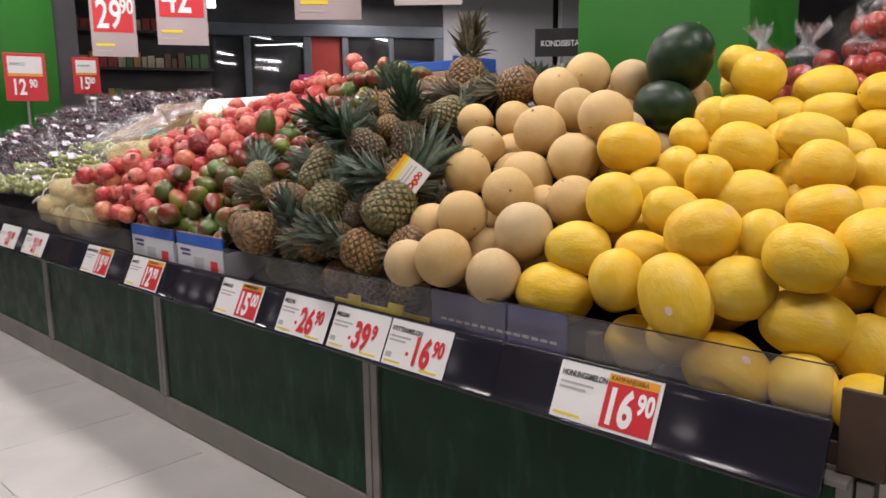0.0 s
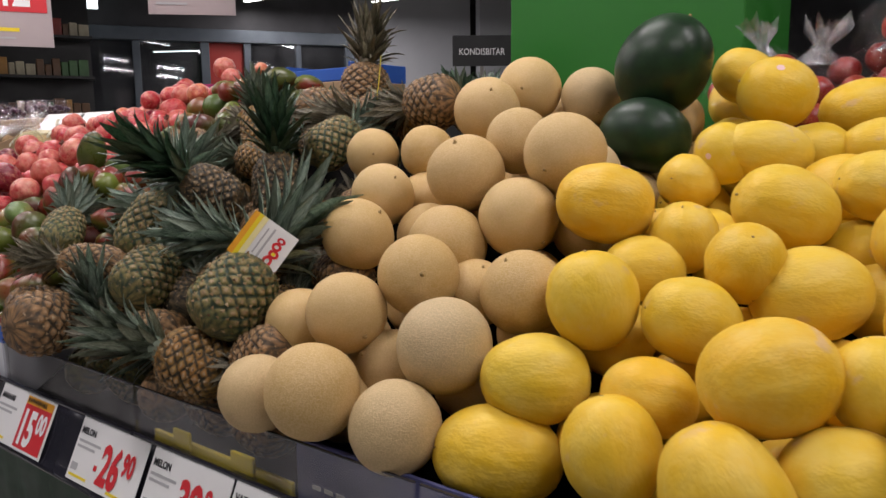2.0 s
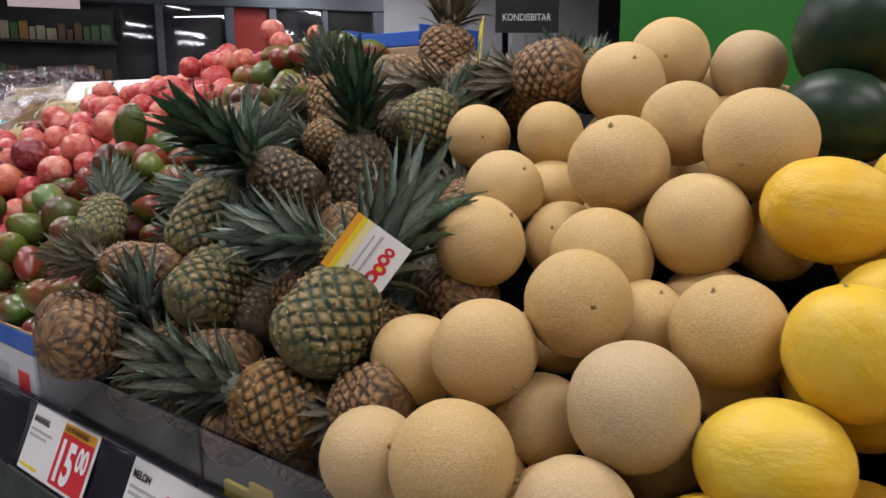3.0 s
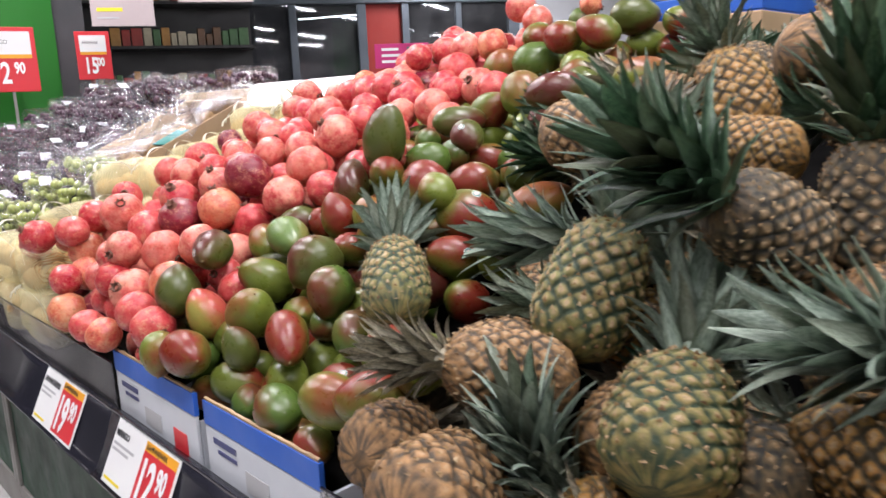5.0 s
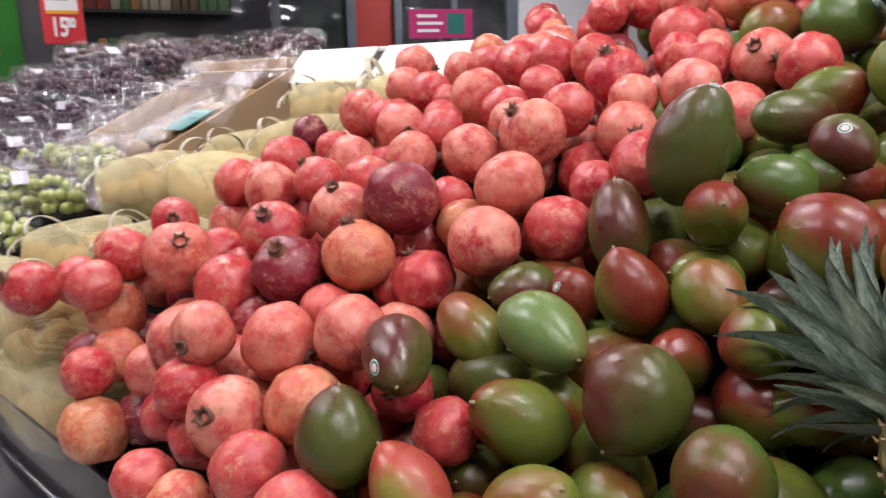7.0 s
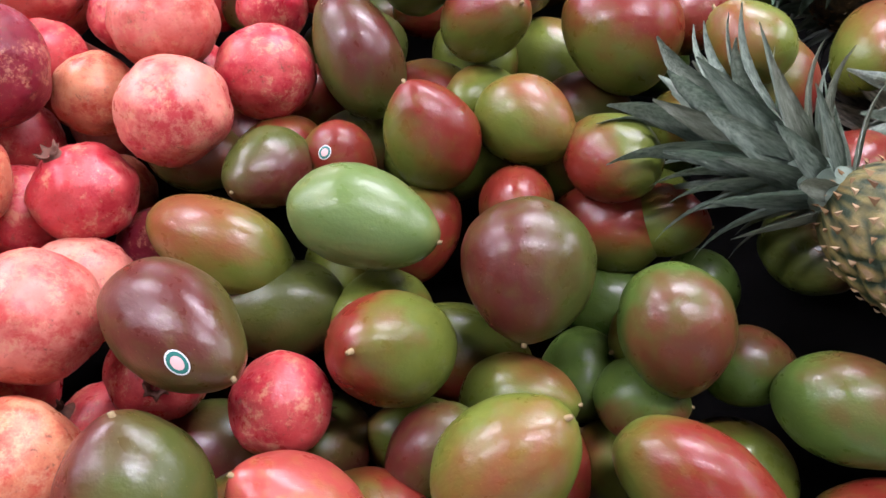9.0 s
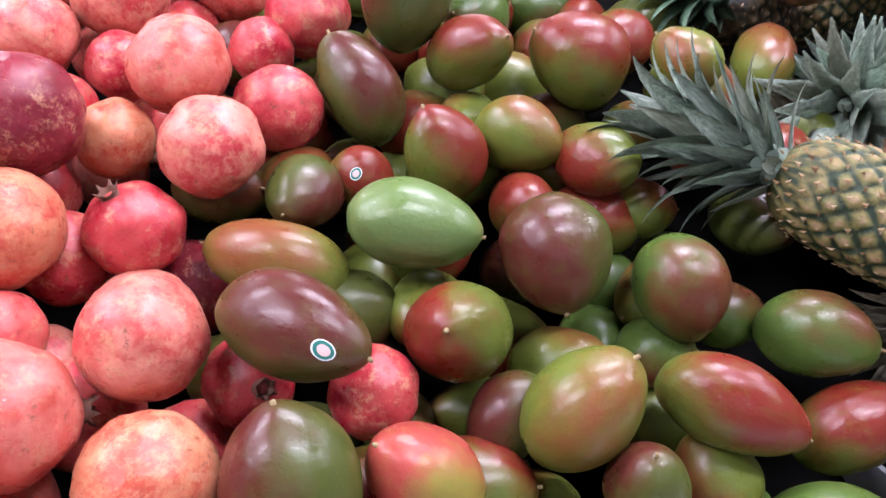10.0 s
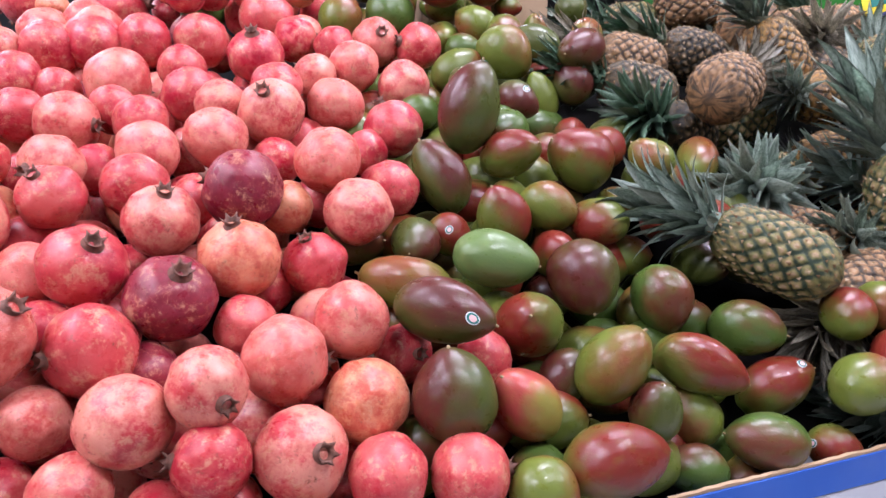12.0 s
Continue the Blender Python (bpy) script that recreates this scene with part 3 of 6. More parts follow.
def leaf_mesh(seed):
    """A stiff channelled blade of unit length that bends outwards; it starts at the origin and goes up z, outwards along x."""
    rnd = random.Random(seed)
    bm = bmesh.new()
    n, bend, twist = 9, rnd.uniform(-0.05, 0.50), rnd.uniform(-0.3, 0.3)
    rows = []
    x = z = 0.0
    for i in range(n + 1):
        t = i / n
        ang = 0.12 + bend * t * t * 1.7
        if i:
            x += math.sin(ang) / n
            z += math.cos(ang) / n
        w = 0.128 * (1 - t) ** 0.8 * (0.8 + 0.3 * min(1, t * 4)) + 0.002
        nrm = Vector((math.cos(ang), 0, -math.sin(ang)))
        tw = twist * t
        row = []
        for s in (-1, -0.5, 0, 0.5, 1):
            saw = 0.006 * (i % 2) if abs(s) == 1 else 0
            sid = Vector((0, math.cos(tw), 0)) + nrm * math.sin(tw)
            row.append(bm.verts.new(Vector((x, 0, z)) + sid * s * (w + saw) - nrm * (abs(s) ** 2) * w * -0.45))
        rows.append(row)
    for a, b in zip(rows, rows[1:]):
        for j in range(4):
            bm.faces.new((a[j], a[j + 1], b[j + 1], b[j]))
    bmesh.ops.solidify(bm, geom=bm.faces[:], thickness=0.006)
    return finish(bm, "leaf", True)


PINE_BODY = [pineapple_body_mesh(s) for s in (1, 2)]
PINE_BRACT = [bracts_mesh(s) for s in (3, 4)]
for me in PINE_BRACT:
    me.materials.append(BRACT)
LEAVES = [leaf_mesh(s) for s in range(6)]
PINE_BY, LEAF_BY = {}, {}
for tone in PINE:
    for i, me in enumerate(PINE_BODY):
        c = me.copy()
        c.materials.append(PINE[tone])
        PINE_BY[tone, i] = c
    for i, me in enumerate(LEAVES):
        c = me.copy()
        c.materials.append(LEAF[tone])
        LEAF_BY[tone, i] = c
PINE_WORDS = {"green": "green-eyed pineapple with a grey-green leafy crown, lying in a heap", "yellow": "ripe yellow pineapple with a leafy crown, lying in a heap", "brown": "dry brown pineapple with bristly eyes, lying in a heap", "dark": "dark pineapple with a deep green crown, half hidden in the heap"}


def pineapple(x, y, z, width, long, yaw, pitch, crown, tone):
    crown *= 1.14
    ob = thing("pineapple", PINE_WORDS[tone], "pineapple", axis_pose(x, y, z, yaw, pitch, rng.uniform(0, 360)), "heap of pineapples")
    i = rng.randrange(2)
    r = width / 2 * 0.98
    body = link_mesh("body", PINE_BY[tone, i], ob)
    body.scale = (r, r, long / 2)
    br = tagged(link_mesh("bristle", PINE_BRACT[i], ob, None, "dry brown spikes on the eyes"), kind="stuff")
    br.scale = body.scale
    core = bmesh.new()
    bmesh.ops.create_cone(core, cap_ends=True, segments=12, radius1=r * 0.42, radius2=r * 0.12, depth=crown * 0.6, matrix=pose(0, 0, long / 2 * 0.93 + crown * 0.27))
    top = part("crown", core, LEAF[tone], ob, "crown of stiff pointed leaves", True)
    count = 58
    for k in range(count):
        t = k / (count - 1)
        lean = 47 * (1 - t) ** 0.8 + 4 + rng.uniform(-9, 9)
        size = crown * (0.30 + 0.34 * math.sin(math.pi * (0.08 + 0.52 * t))) * rng.uniform(0.82, 1.12)
        a = k * 137.5
        rad = r * 0.34 * (1 - t * 0.7)
        at = Matrix.Translation((0, 0, long / 2 * 0.92 + crown * 0.50 * t)) @ Matrix.Rotation(radians(a), 4, "Z") @ Matrix.Translation((rad, 0, 0)) @ Matrix.Rotation(radians(lean), 4, "Y") @ Matrix.Diagonal((size, size * 1.15, size, 1))
        reach = [TAG_AT.inverted() @ (ob.matrix_world @ (at @ Vector((0.2 * q * q, 0, q)))) for q in (0.1, 0.4, 0.7, 1.0)]
        which = rng.randrange(6)
        # leaves are pushed aside where the paper tag hangs
        if any(abs(q.x) < 0.056 and abs(q.y) < 0.056 and -0.008 < q.z < 0.12 for q in reach):
            continue
        lf = link_mesh("leaf", LEAF_BY[tone, which], top)
        lf.matrix_basis = at
    PLACED.append((Vector((x, y, z)), width / 2))
    CROWNS.append((ob.matrix_world @ Vector((0, 0, long / 2 + crown * 0.35)), crown * 0.26))
    return ob


# ---- writing ----


def words(text, size, material, parent, x, y, lift=0.0012, squeeze=1.0, name="print", align="LEFT", bold=0.0):
    cu = bpy.data.curves.new("writing", "FONT")
    cu.body, cu.size, cu.align_x, cu.extrude, cu.offset = text, size, align, 0.0002, bold
    cu.resolution_u = 3
    tmp = bpy.data.objects.new("writing", cu)
    me = bpy.data.meshes.new_from_object(tmp)
    bpy.data.objects.remove(tmp)
    bpy.data.curves.remove(cu)
    me.materials.append(material)
    ob = link_mesh(name, me, parent)
    ob.matrix_basis = Matrix.Translation((x, y, lift)) @ Matrix.Diagonal((squeeze, 1, 1, 1))
    return ob


def patch(name, x0, x1, y0, y1, material, parent, lift=0.0006):
    return part(name, box(x0, x1, y0, y1, lift - 0.0003, lift + 0.0003), material, parent)


def facing_aisle(x, y, z, lean=0.0):
    """A sheet's pose: its x along -y, its face towards the aisle (-x), leaning back by lean degrees."""
    a = radians(lean)
    n = Vector((-math.cos(a), 0, math.sin(a)))
    ex = Vector((0, -1, 0))
    ey = n.cross(ex)
    m = Matrix((ex, ey, n)).transposed().to_4x4()
    m.translation = (x, y, z)
    return m


def price_card(y_left, width, title, big, small, campaign, height=0.122):
    card = thing("price_card", "white price card with %s figures on a black rail" % ("white" if campaign else "red"), "price tag", facing_aisle(1.2600, y_left, 0.5965, 25), "price cards on the rail")
    w, h = width, height
    part("card", box(0, w, 0, h, -0.0012, 0.0), WHITE_CARD, card)
    words(title, 0.0175, BLACK_PRINT, card, 0.008, h - 0.030, squeeze=min(0.9, 0.46 * w / (0.0122 * max(1, len(title)))) if campaign else 0.9, bold=0.0005)
    for k in range(2):
        patch("small_print", 0.008, 0.008 + w * (0.34 - 0.07 * k), h - 0.047 - 0.011 * k, h - 0.042 - 0.011 * k, GREY_PRINT, card)
    patch("underline", 0.008, 0.008 + w * 0.27, 0.008, 0.013, YELLOW_PRINT, card)
    if campaign:
        patch("red_field", w * 0.50, w - 0.008, 0.006, h - 0.022, RED_PRINT, card)
        patch("amber_strip", w * 0.50, w - 0.008, h - 0.022, h - 0.005, AMBER_PRINT, card)
        words("KAMPANJVARA", 0.0145, BLACK_PRINT, card, w * 0.52, h - 0.0185, 0.0016, squeeze=0.86)
        ink, x0 = WHITE_PRINT, w * 0.52
    else:
        ink, x0 = RED_PRINT, w * 0.45
        patch("dot", w * 0.36, w * 0.40, 0.034, 0.044, RED_PRINT, card)
        patch("underline", w * 0.62, w * 0.9, 0.006, 0.011, YELLOW_PRINT, card)
        patch("code", 0.008, 0.030, 0.020, 0.034, GREY_PRINT, card)
    words(big, 0.102, ink, card, x0 - 0.003, 0.017, 0.0018, squeeze=0.66, bold=0.0036)
    words(small, 0.056, ink, card, x0 + (0.069 if len(big) > 1 else 0.04), 0.050, 0.0018, squeeze=0.66, bold=0.002)
    return card


# ---- the hall ----
def slab(name, bm, material, label, category):
    return solid(name, bm, material, label, category, "structure")


floor = slab("floor", box(-5, 14, -5, 17, -0.12, -0.004), FLOOR, "pale worn shop floor with faint joints", "floor")
slab("ceiling", box(-5, 14, -5, 17, 4.0, 4.15), CEILING, "dark open ceiling high above the shop", "ceiling")
slab("wall_west", box(-5.15, -5, -5, 17, -0.12, 4.15), WALL_GREY, "plain grey shop wall", "wall")
slab("wall_south", box(-5, 14, -5.15, -5, -0.12, 4.15), WALL_GREY, "plain grey shop wall", "wall")
slab("wall_east", box(14, 14.15, -5, 17, -0.12, 4.15), WALL_DARK, "dark wall behind the sweets counter", "wall")
slab("wall_north", box(-5, 14, 17, 17.15, -0.12, 4.15), WALL_DARK, "dark wall beyond the entrance", "wall")


def linear_light(x, y, z, long, turn=0.0):
    ob = thing("ceiling_light", "long white linear ceiling light, switched on", "ceiling light", pose(x, y, z, 0, 0, turn), "rows of linear lights")
    part("housing", box(-0.05, 0.05, -long / 2, long / 2, 0.0, 0.05, 0.006), STEEL, ob)
    for s in (-1, 1):
        part("hanger", box(-0.004, 0.004, s * long * 0.4 - 0.004, s * long * 0.4 + 0.004, 0.05, 4.0 - z), STEEL, ob)
    part("diffuser", box(-0.04, 0.04, -long / 2 + 0.02, long / 2 - 0.02, -0.012, -0.002), TUBE, ob, "glowing white diffuser")


for row_x in (0.55, 2.05, 4.6):
    for row_y in (-0.6, 1.9, 4.4, 6.9):
        linear_light(row_x, row_y, 3.09, 1.3)
for row_y in (-0.5, 2.2, 4.9):
    linear_light(-3.6, row_y, 3.09, 1.3)
# the lights at (6.6, 5.6) and (8.7, 6.7) are added fixtures for the panel-brightening lamps
for lx, ly, turn in ((7.5, 8.0, 0), (6.6, 5.6, 0), (8.7, 6.7, 0), (6.2, 11.0, 60), (8.6, 12.2, 40), (10.5, 11.0, 70), (7.6, 14.2, 50), (10.6, 14.5, 30)):
    linear_light(lx, ly, 3.14, 2.2, turn)

# green column behind the melons
col = thing("green_column", "bright green painted column rising from the fruit island", "column", None, "", "structure")
part("face", box(2.50, 2.95, 0.985, 1.64, 0, 4.0, 0.004), GREEN_WALL, col)
col = thing("green_column", "bright green painted column with a grey steel edge", "column", None, "", "structure")
part("face", box(1.86, 2.54, 7.0, 7.5, 0, 4.0, 0.004), GREEN_WALL, col)
part("edge", box(1.93, 2.03, 6.985, 6.998, 0, 4.0), STEEL, col, "grey steel edge strip")
part("edge", box(2.544, 2.74, 7.02, 7.5, 0, 4.0), WALL_DARK, col, "dark grey corner")

# far facade with the doors, seen over the fruit
A0 = pose(7.4, 9.6, 0, 0, 0, -32)
facade = thing("entrance_facade", "grey framed glass entrance with red and white wall panels", "entrance", A0, "", "structure")
for x0, x1 in ((-3.30, -3.12), (-2.20, -2.10), (-1.15, -1.05), (-0.25, -0.13), (0.35, 0.45), (1.10, 1.18), (1.85, 2.0)):
    part("post", box(x0, x1, 0, 0.12, 0, 2.62, 0.008), FRAME_GREY, facade)
part("header", box(-3.3, 2.0, -0.03, 0.16, 2.62, 2.80, 0.008), FRAME_GREY, facade)
part("upper_panel", box(-3.3, 2.0, 0.02, 0.12, 2.80, 4.0), WALL_DARK, facade)
for x0, x1 in ((-3.12, -2.20), (-2.10, -1.15), (-1.05, -0.25), (0.45, 1.10), (1.18, 1.85)):
    pane = part("pane", box(x0, x1, 0.05, 0.06, 0.05, 2.62), GLASS, facade)
    pane.visible_shadow = False
    for zz in (0.95, 1.08, 1.20):
        part("rail", box(x0, x1, 0.035, 0.048, zz, zz + 0.035), FRAME_GREY, facade)
part("red_panel", box(-0.13, 0.35, 0.10, 0.16, 0, 2.62), RED_WALL, facade, "red wall panel")
part("white_panel", box(2.0, 3.9, -0.02, 0.10, 0, 4.0), WALL_WHITE, facade, "white wall panel")
part("white_panel", box(3.92, 5.4, -0.35, -0.2, 0, 4.0), WALL_WHITE, facade, "white wall panel")
sg = thing("exit_sign", "small lit white sign hanging over the doors", "sign", A0 @ pose(-1.6, -0.5, 3.02))
part("face", box(-0.09, 0.09, -0.02, 0.02, -0.09, 0.09, 0.008), SIGN_GLOW, sg)
part("hanger", box(-0.006, 0.006, -0.006, 0.006, 0.09, 0.98), STEEL, sg)


def goods_shelf(m, wide, high, seed, label):
    rnd = random.Random(seed)
    ob = thing("goods_shelf", label, "shelf", m)
    part("back", box(-wide / 2, wide / 2, 0.30, 0.34, 0, high), BLACK, ob)
    levels = 6
    for k in range(levels):
        zz = 0.1 + k * (high - 0.15) / levels
        part("board", box(-wide / 2, wide / 2, 0, 0.30, zz, zz + 0.03), BLACK, ob)
        x = -wide / 2 + 0.03
        while x < wide / 2 - 0.12:
            w = rnd.uniform(0.07, 0.13)
            pack = thing("packet", "small coloured packet standing on a dark shelf", "packet", m @ pose(x + w / 2, 0.14, zz + 0.032), "packets on the shelves")
            part("wrapper", box(-w / 2 + 0.006, w / 2 - 0.006, -0.07, 0.07, 0, rnd.uniform(0.13, 0.21), 0.008), rnd.choice(PACKS), pack)
            x += w
    return ob


PACKS = [worn("packet_%s" % n, c, tuple(q * 0.7 for q in c), 9, 0.45) for n, c in (("amber", (0.40, 0.20, 0.04)), ("red", (0.30, 0.03, 0.02)), ("cream", (0.45, 0.40, 0.28)), ("green", (0.06, 0.15, 0.05)), ("brown", (0.14, 0.07, 0.03)))]
goods_shelf(pose(4.35, 9.9, 0, 0, 0, -22), 2.4, 3.0, 5, "dark shelf rack full of coloured packets")
goods_shelf(pose(0.9, 10.5, 0, 0, 0, 6), 1.5, 2.1, 6, "dark shelf rack full of coloured packets")
part_wall = slab("wall_shelf_back", box(-5, 5.2, 11.6, 11.75, 0, 4.0), WALL_DARK, "dark wall behind the shelf racks", "wall")


def hanging_sign(x, y, z0, w, h, turn, big, small, group="hanging price signs"):
    ob = thing("hanging_price_sign", "white and red hanging price sign with large figures", "sign", pose(x, y, z0, 90, 0, turn), group)
    part("sheet", box(-w / 2, w / 2, 0, h, -0.003, 0), SIGN_SHEET, ob)
    patch("red_field", -w / 2 + 0.02, w / 2 - 0.02, h * 0.28, h * 0.72, RED_PRINT, ob, 0.002)
    words(big, h * 0.46, WHITE_PRINT, ob, -w / 2 + 0.04, h * 0.33, 0.004, 0.62, bold=0.004)
    words(small, h * 0.24, WHITE_PRINT, ob, w * 0.16, h * 0.50, 0.004, 0.62, bold=0.003)
    patch("line", -w / 2 + 0.03, 0, h * 0.12, h * 0.15, YELLOW_PRINT, ob, 0.002)
    patch("line", -w / 2 + 0.03, -0.02, h * 0.06, h * 0.075, GREY_PRINT, ob, 0.002)
    for s in (-1, 1):
        part("cord", box(s * w * 0.4 - 0.001, s * w * 0.4 + 0.001, h, 3.99 - z0, -0.002, 0), STEEL, ob)


hanging_sign(2.46, 5.63, 1.75, 0.31, 0.62, -25, "29", "90")
hanging_sign(2.46, 4.61, 1.75, 0.31, 0.62, -28, "42", "90")
hanging_sign(2.46, 3.11, 1.755, 0.335, 0.62, -42, "21", "90")
hanging_sign(2.46, 2.40, 1.745, 0.30, 0.62, -48, "16", "90")


def framed_sign(x, y, z0, w, h, turn, title, big, small):
    ob = thing("framed_price_sign", "red framed price sign on a thin stand", "sign", pose(x, y, z0, 90, 0, turn), "framed price signs")
    part("frame", box(-w / 2, w / 2, 0, h, -0.012, 0, 0.004), RED_PRINT, ob)
    patch("sheet", -w / 2 + 0.025, w / 2 - 0.025, h * 0.58, h - 0.025, WHITE_CARD, ob, 0.002)
    patch("amber_strip", -w / 2 + 0.025, w / 2 - 0.025, h * 0.52, h * 0.58, AMBER_PRINT, ob, 0.002)
    words(title, h * 0.09, BLACK_PRINT, ob, -w / 2 + 0.04, h * 0.74, 0.004, 0.85)
    words(big, h * 0.46, WHITE_PRINT, ob, -w / 2 + 0.04, h * 0.14, 0.004, 0.62, bold=0.004)
    words(small, h * 0.24, WHITE_PRINT, ob, w * 0.07, h * 0.29, 0.004, 0.62, bold=0.003)
    part("stand", box(-0.008, 0.008, -(z0 - 1.21), 0.0, -0.02, -0.004), STEEL, ob)


framed_sign(2.12, 6.52, 1.45, 0.29, 0.37, -14, "MANGO", "12", "90")
framed_sign(2.70, 6.80, 1.53, 0.21, 0.31, -22, "ANANAS", "15", "00")
salad = thing("salad_sign", "small magenta sign with white lines on a stand", "sign", pose(3.82, 4.98, 1.50, 90, 0, -38))
part("board", box(-0.16, 0.16, 0, 0.14, -0.01, 0, 0.003), MAGENTA, salad)
for k, w in enumerate((0.10, 0.13, 0.11)):
    patch("line", -0.12, -0.12 + w, 0.10 - k * 0.035, 0.115 - k * 0.035, WHITE_PRINT, salad, 0.002)
patch("picture", 0.03, 0.12, 0.02, 0.12, GREEN_PRINT, salad, 0.002)
part("stand", box(-0.01, 0.01, -1.50, 0, -0.02, -0.011), STEEL, salad)

kond = thing("counter_sign", "black sign reading KONDISBITAR in white letters", "sign", pose(5.95, 4.36, 1.86, 90, 0, -50))
part("board", box(-0.02, 0.50, 0, 0.26, -0.02, 0, 0.004), BLACK, kond)
words("KONDISBITAR", 0.078, WHITE_PRINT, kond, 0.035, 0.095, 0.003, 0.80, bold=0.001)
part("stand", box(0.22, 0.25, -1.86, 0, -0.02, -0.004), STEEL, kond)
counter = thing("sweets_counter", "dark counter with packed goods under the black sign", "counter", pose(5.8, 4.0, 0, 0, 0, -50))
part("body", box(-0.6, 1.1, 0, 0.6, 0, 1.35, 0.01), BLACK, counter)
part("top", box(-0.62, 1.12, -0.02, 0.62, 1.352, 1.40, 0.01), STEEL, counter)

# ---- the fruit island ----
isl = thing("fruit_island", "long fruit display with dark green panels and steel posts", "display stand")
POSTS = (0.31, 1.58, 2.90, 4.17, 5.45, 6.72)
for a, b in zip(POSTS, POSTS[1:]):
    part("panel", box(1.362, 1.388, a + 0.032, b - 0.032, 0.115, 0.60, 0.003), PANEL, isl, "dark green scuffed panel")
    part("plinth", box(1.356, 1.394, a, b - 0.003, 0.0, 0.112, 0.002), PLINTH, isl, "grey steel kick plate")
for a in POSTS:
    part("post", box(1.352, 1.390, a - 0.030, a - 0.002, 0.115, 0.60, 0.003), STEEL, isl)
    part("post", box(1.352, 1.390, a + 0.002, a + 0.030, 0.115, 0.60, 0.003), STEEL, isl)
part("end_panel", box(1.392, 2.48, 0.20, 0.228, 0.0, 0.595, 0.003), PANEL, isl)
part("apron", box(1.302, 1.392, 0.31, 6.90, 0.6005, 0.612, 0.002), STEEL, isl, "steel ledge behind the price rail")


def sheet_bed():
    bm = bmesh.new()
    rows = []
    for x, z in ((1.37, 0.615), (1.37, 0.645), (1.9, 0.97), (2.36, 1.20), (2.76, 1.20)):
        rows.append([bm.verts.new((x, y, z)) for y in (0.23, 2.4, 4.6, 6.9)])
    for a, b in zip(rows, rows[1:]):
        for j in range(3):
            bm.faces.new((a[j], a[j + 1], b[j + 1], b[j]))
    bmesh.ops.solidify(bm, geom=bm.faces[:], thickness=0.02)
    return bm


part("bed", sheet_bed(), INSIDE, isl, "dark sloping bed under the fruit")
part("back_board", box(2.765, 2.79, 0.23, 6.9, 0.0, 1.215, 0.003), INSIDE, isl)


def rail_section(y0, y1, with_lip):
    ob = thing("price_rail", "black plastic price rail along the fruit display", "rail", None, "price rails")
    bm = bmesh.new()
    prof = ((1.268, 0.580), (1.258, 0.584), (1.256, 0.592), (1.2625, 0.594), (1.272, 0.608), (1.284, 0.632), (1.296, 0.660), (1.306, 0.688), (1.311, 0.706), (1.317, 0.711), (1.330, 0.706), (1.300, 0.600))
    ends = [[bm.verts.new((x, y, z)) for x, z in prof] for y in (y0, y1)]
    n = len(prof)
    for j in range(n):
        bm.faces.new((ends[0][j], ends[1][j], ends[1][(j + 1) % n], ends[0][(j + 1) % n]))
    bm.faces.new(ends[0])
    bm.faces.new(list(reversed(ends[1])))
    bmesh.ops.recalc_face_normals(bm, faces=bm.faces[:])
    part("profile", bm, RAIL, ob, "", True)
    part("top_bead", box(1.3115, 1.3195, y0 + 0.002, y1 - 0.002, 0.7065, 0.7135, 0.002), RAIL, ob)
    if with_lip:
        lip = part("lip", box(1.3225, 1.3265, y0 + 0.003, y1 - 0.003, 0.707, 0.803), LIP, ob, "clear acrylic lip")
        lip.visible_shadow = False
        part("lip_edge", box(1.3222, 1.3268, y0 + 0.003, y1 - 0.003, 0.8032, 0.8050), RAIL, ob, "dark edge of the lip")


for y0, y1 in ((0.345, 1.05), (1.053, 1.74), (1.743, 2.31), (2.313, 3.032), (3.035, 4.09), (4.093, 5.38), (5.383, 6.9)):
    rail_section(y0, y1, y0 != 2.313)
price_card(0.884, 0.240, "HONUNGSMELON", "16", "90", True)
price_card(1.425, 0.222, "VATTENMELON", "16", "90", False)
price_card(1.659, 0.228, "MELON", "39", "9", False)
price_card(1.915, 0.240, "MELON", "26", "90", False)
price_card(2.280, 0.250, "ANANAS", "15", "00", True)
price_card(2.985, 0.275, "MANGO", "12", "90", True)
price_card(3.435, 0.265, "GRANATÄPPLE", "19", "90", True)
price_card(4.215, 0.290, "POTATIS", "21", "90", False)
price_card(4.615, 0.290, "", "21", "90", False)

# cartons behind the lip
navy = thing("melon_carton", "navy printed carton edge behind the clear lip", "carton")
part("front", box(1.345, 1.352, 0.90, 1.315, 0.66, 0.797, 0.001), NAVY, navy)
for k in range(14):
    part("print", box(1.3435, 1.3448, 1.28 - k * 0.026, 1.262 - k * 0.026, 0.722, 0.729), GREY_PRINT, navy)
part("side", box(1.353, 1.60, 1.30, 1.308, 0.66, 0.80), NAVY, navy)
yel = thing("yellow_tray", "yellow plastic tray edge behind the clear lip", "tray")
part("edge", box(1.345, 1.353, 1.33, 1.72, 0.66, 0.715, 0.002), YELLOW_PRINT, yel)
part("tab", box(1.340, 1.347, 1.42, 1.48, 0.70, 0.735, 0.002), YELLOW_PRINT, yel)
part("tab", box(1.340, 1.347, 1.60, 1.65, 0.70, 0.735, 0.002), YELLOW_PRINT, yel)


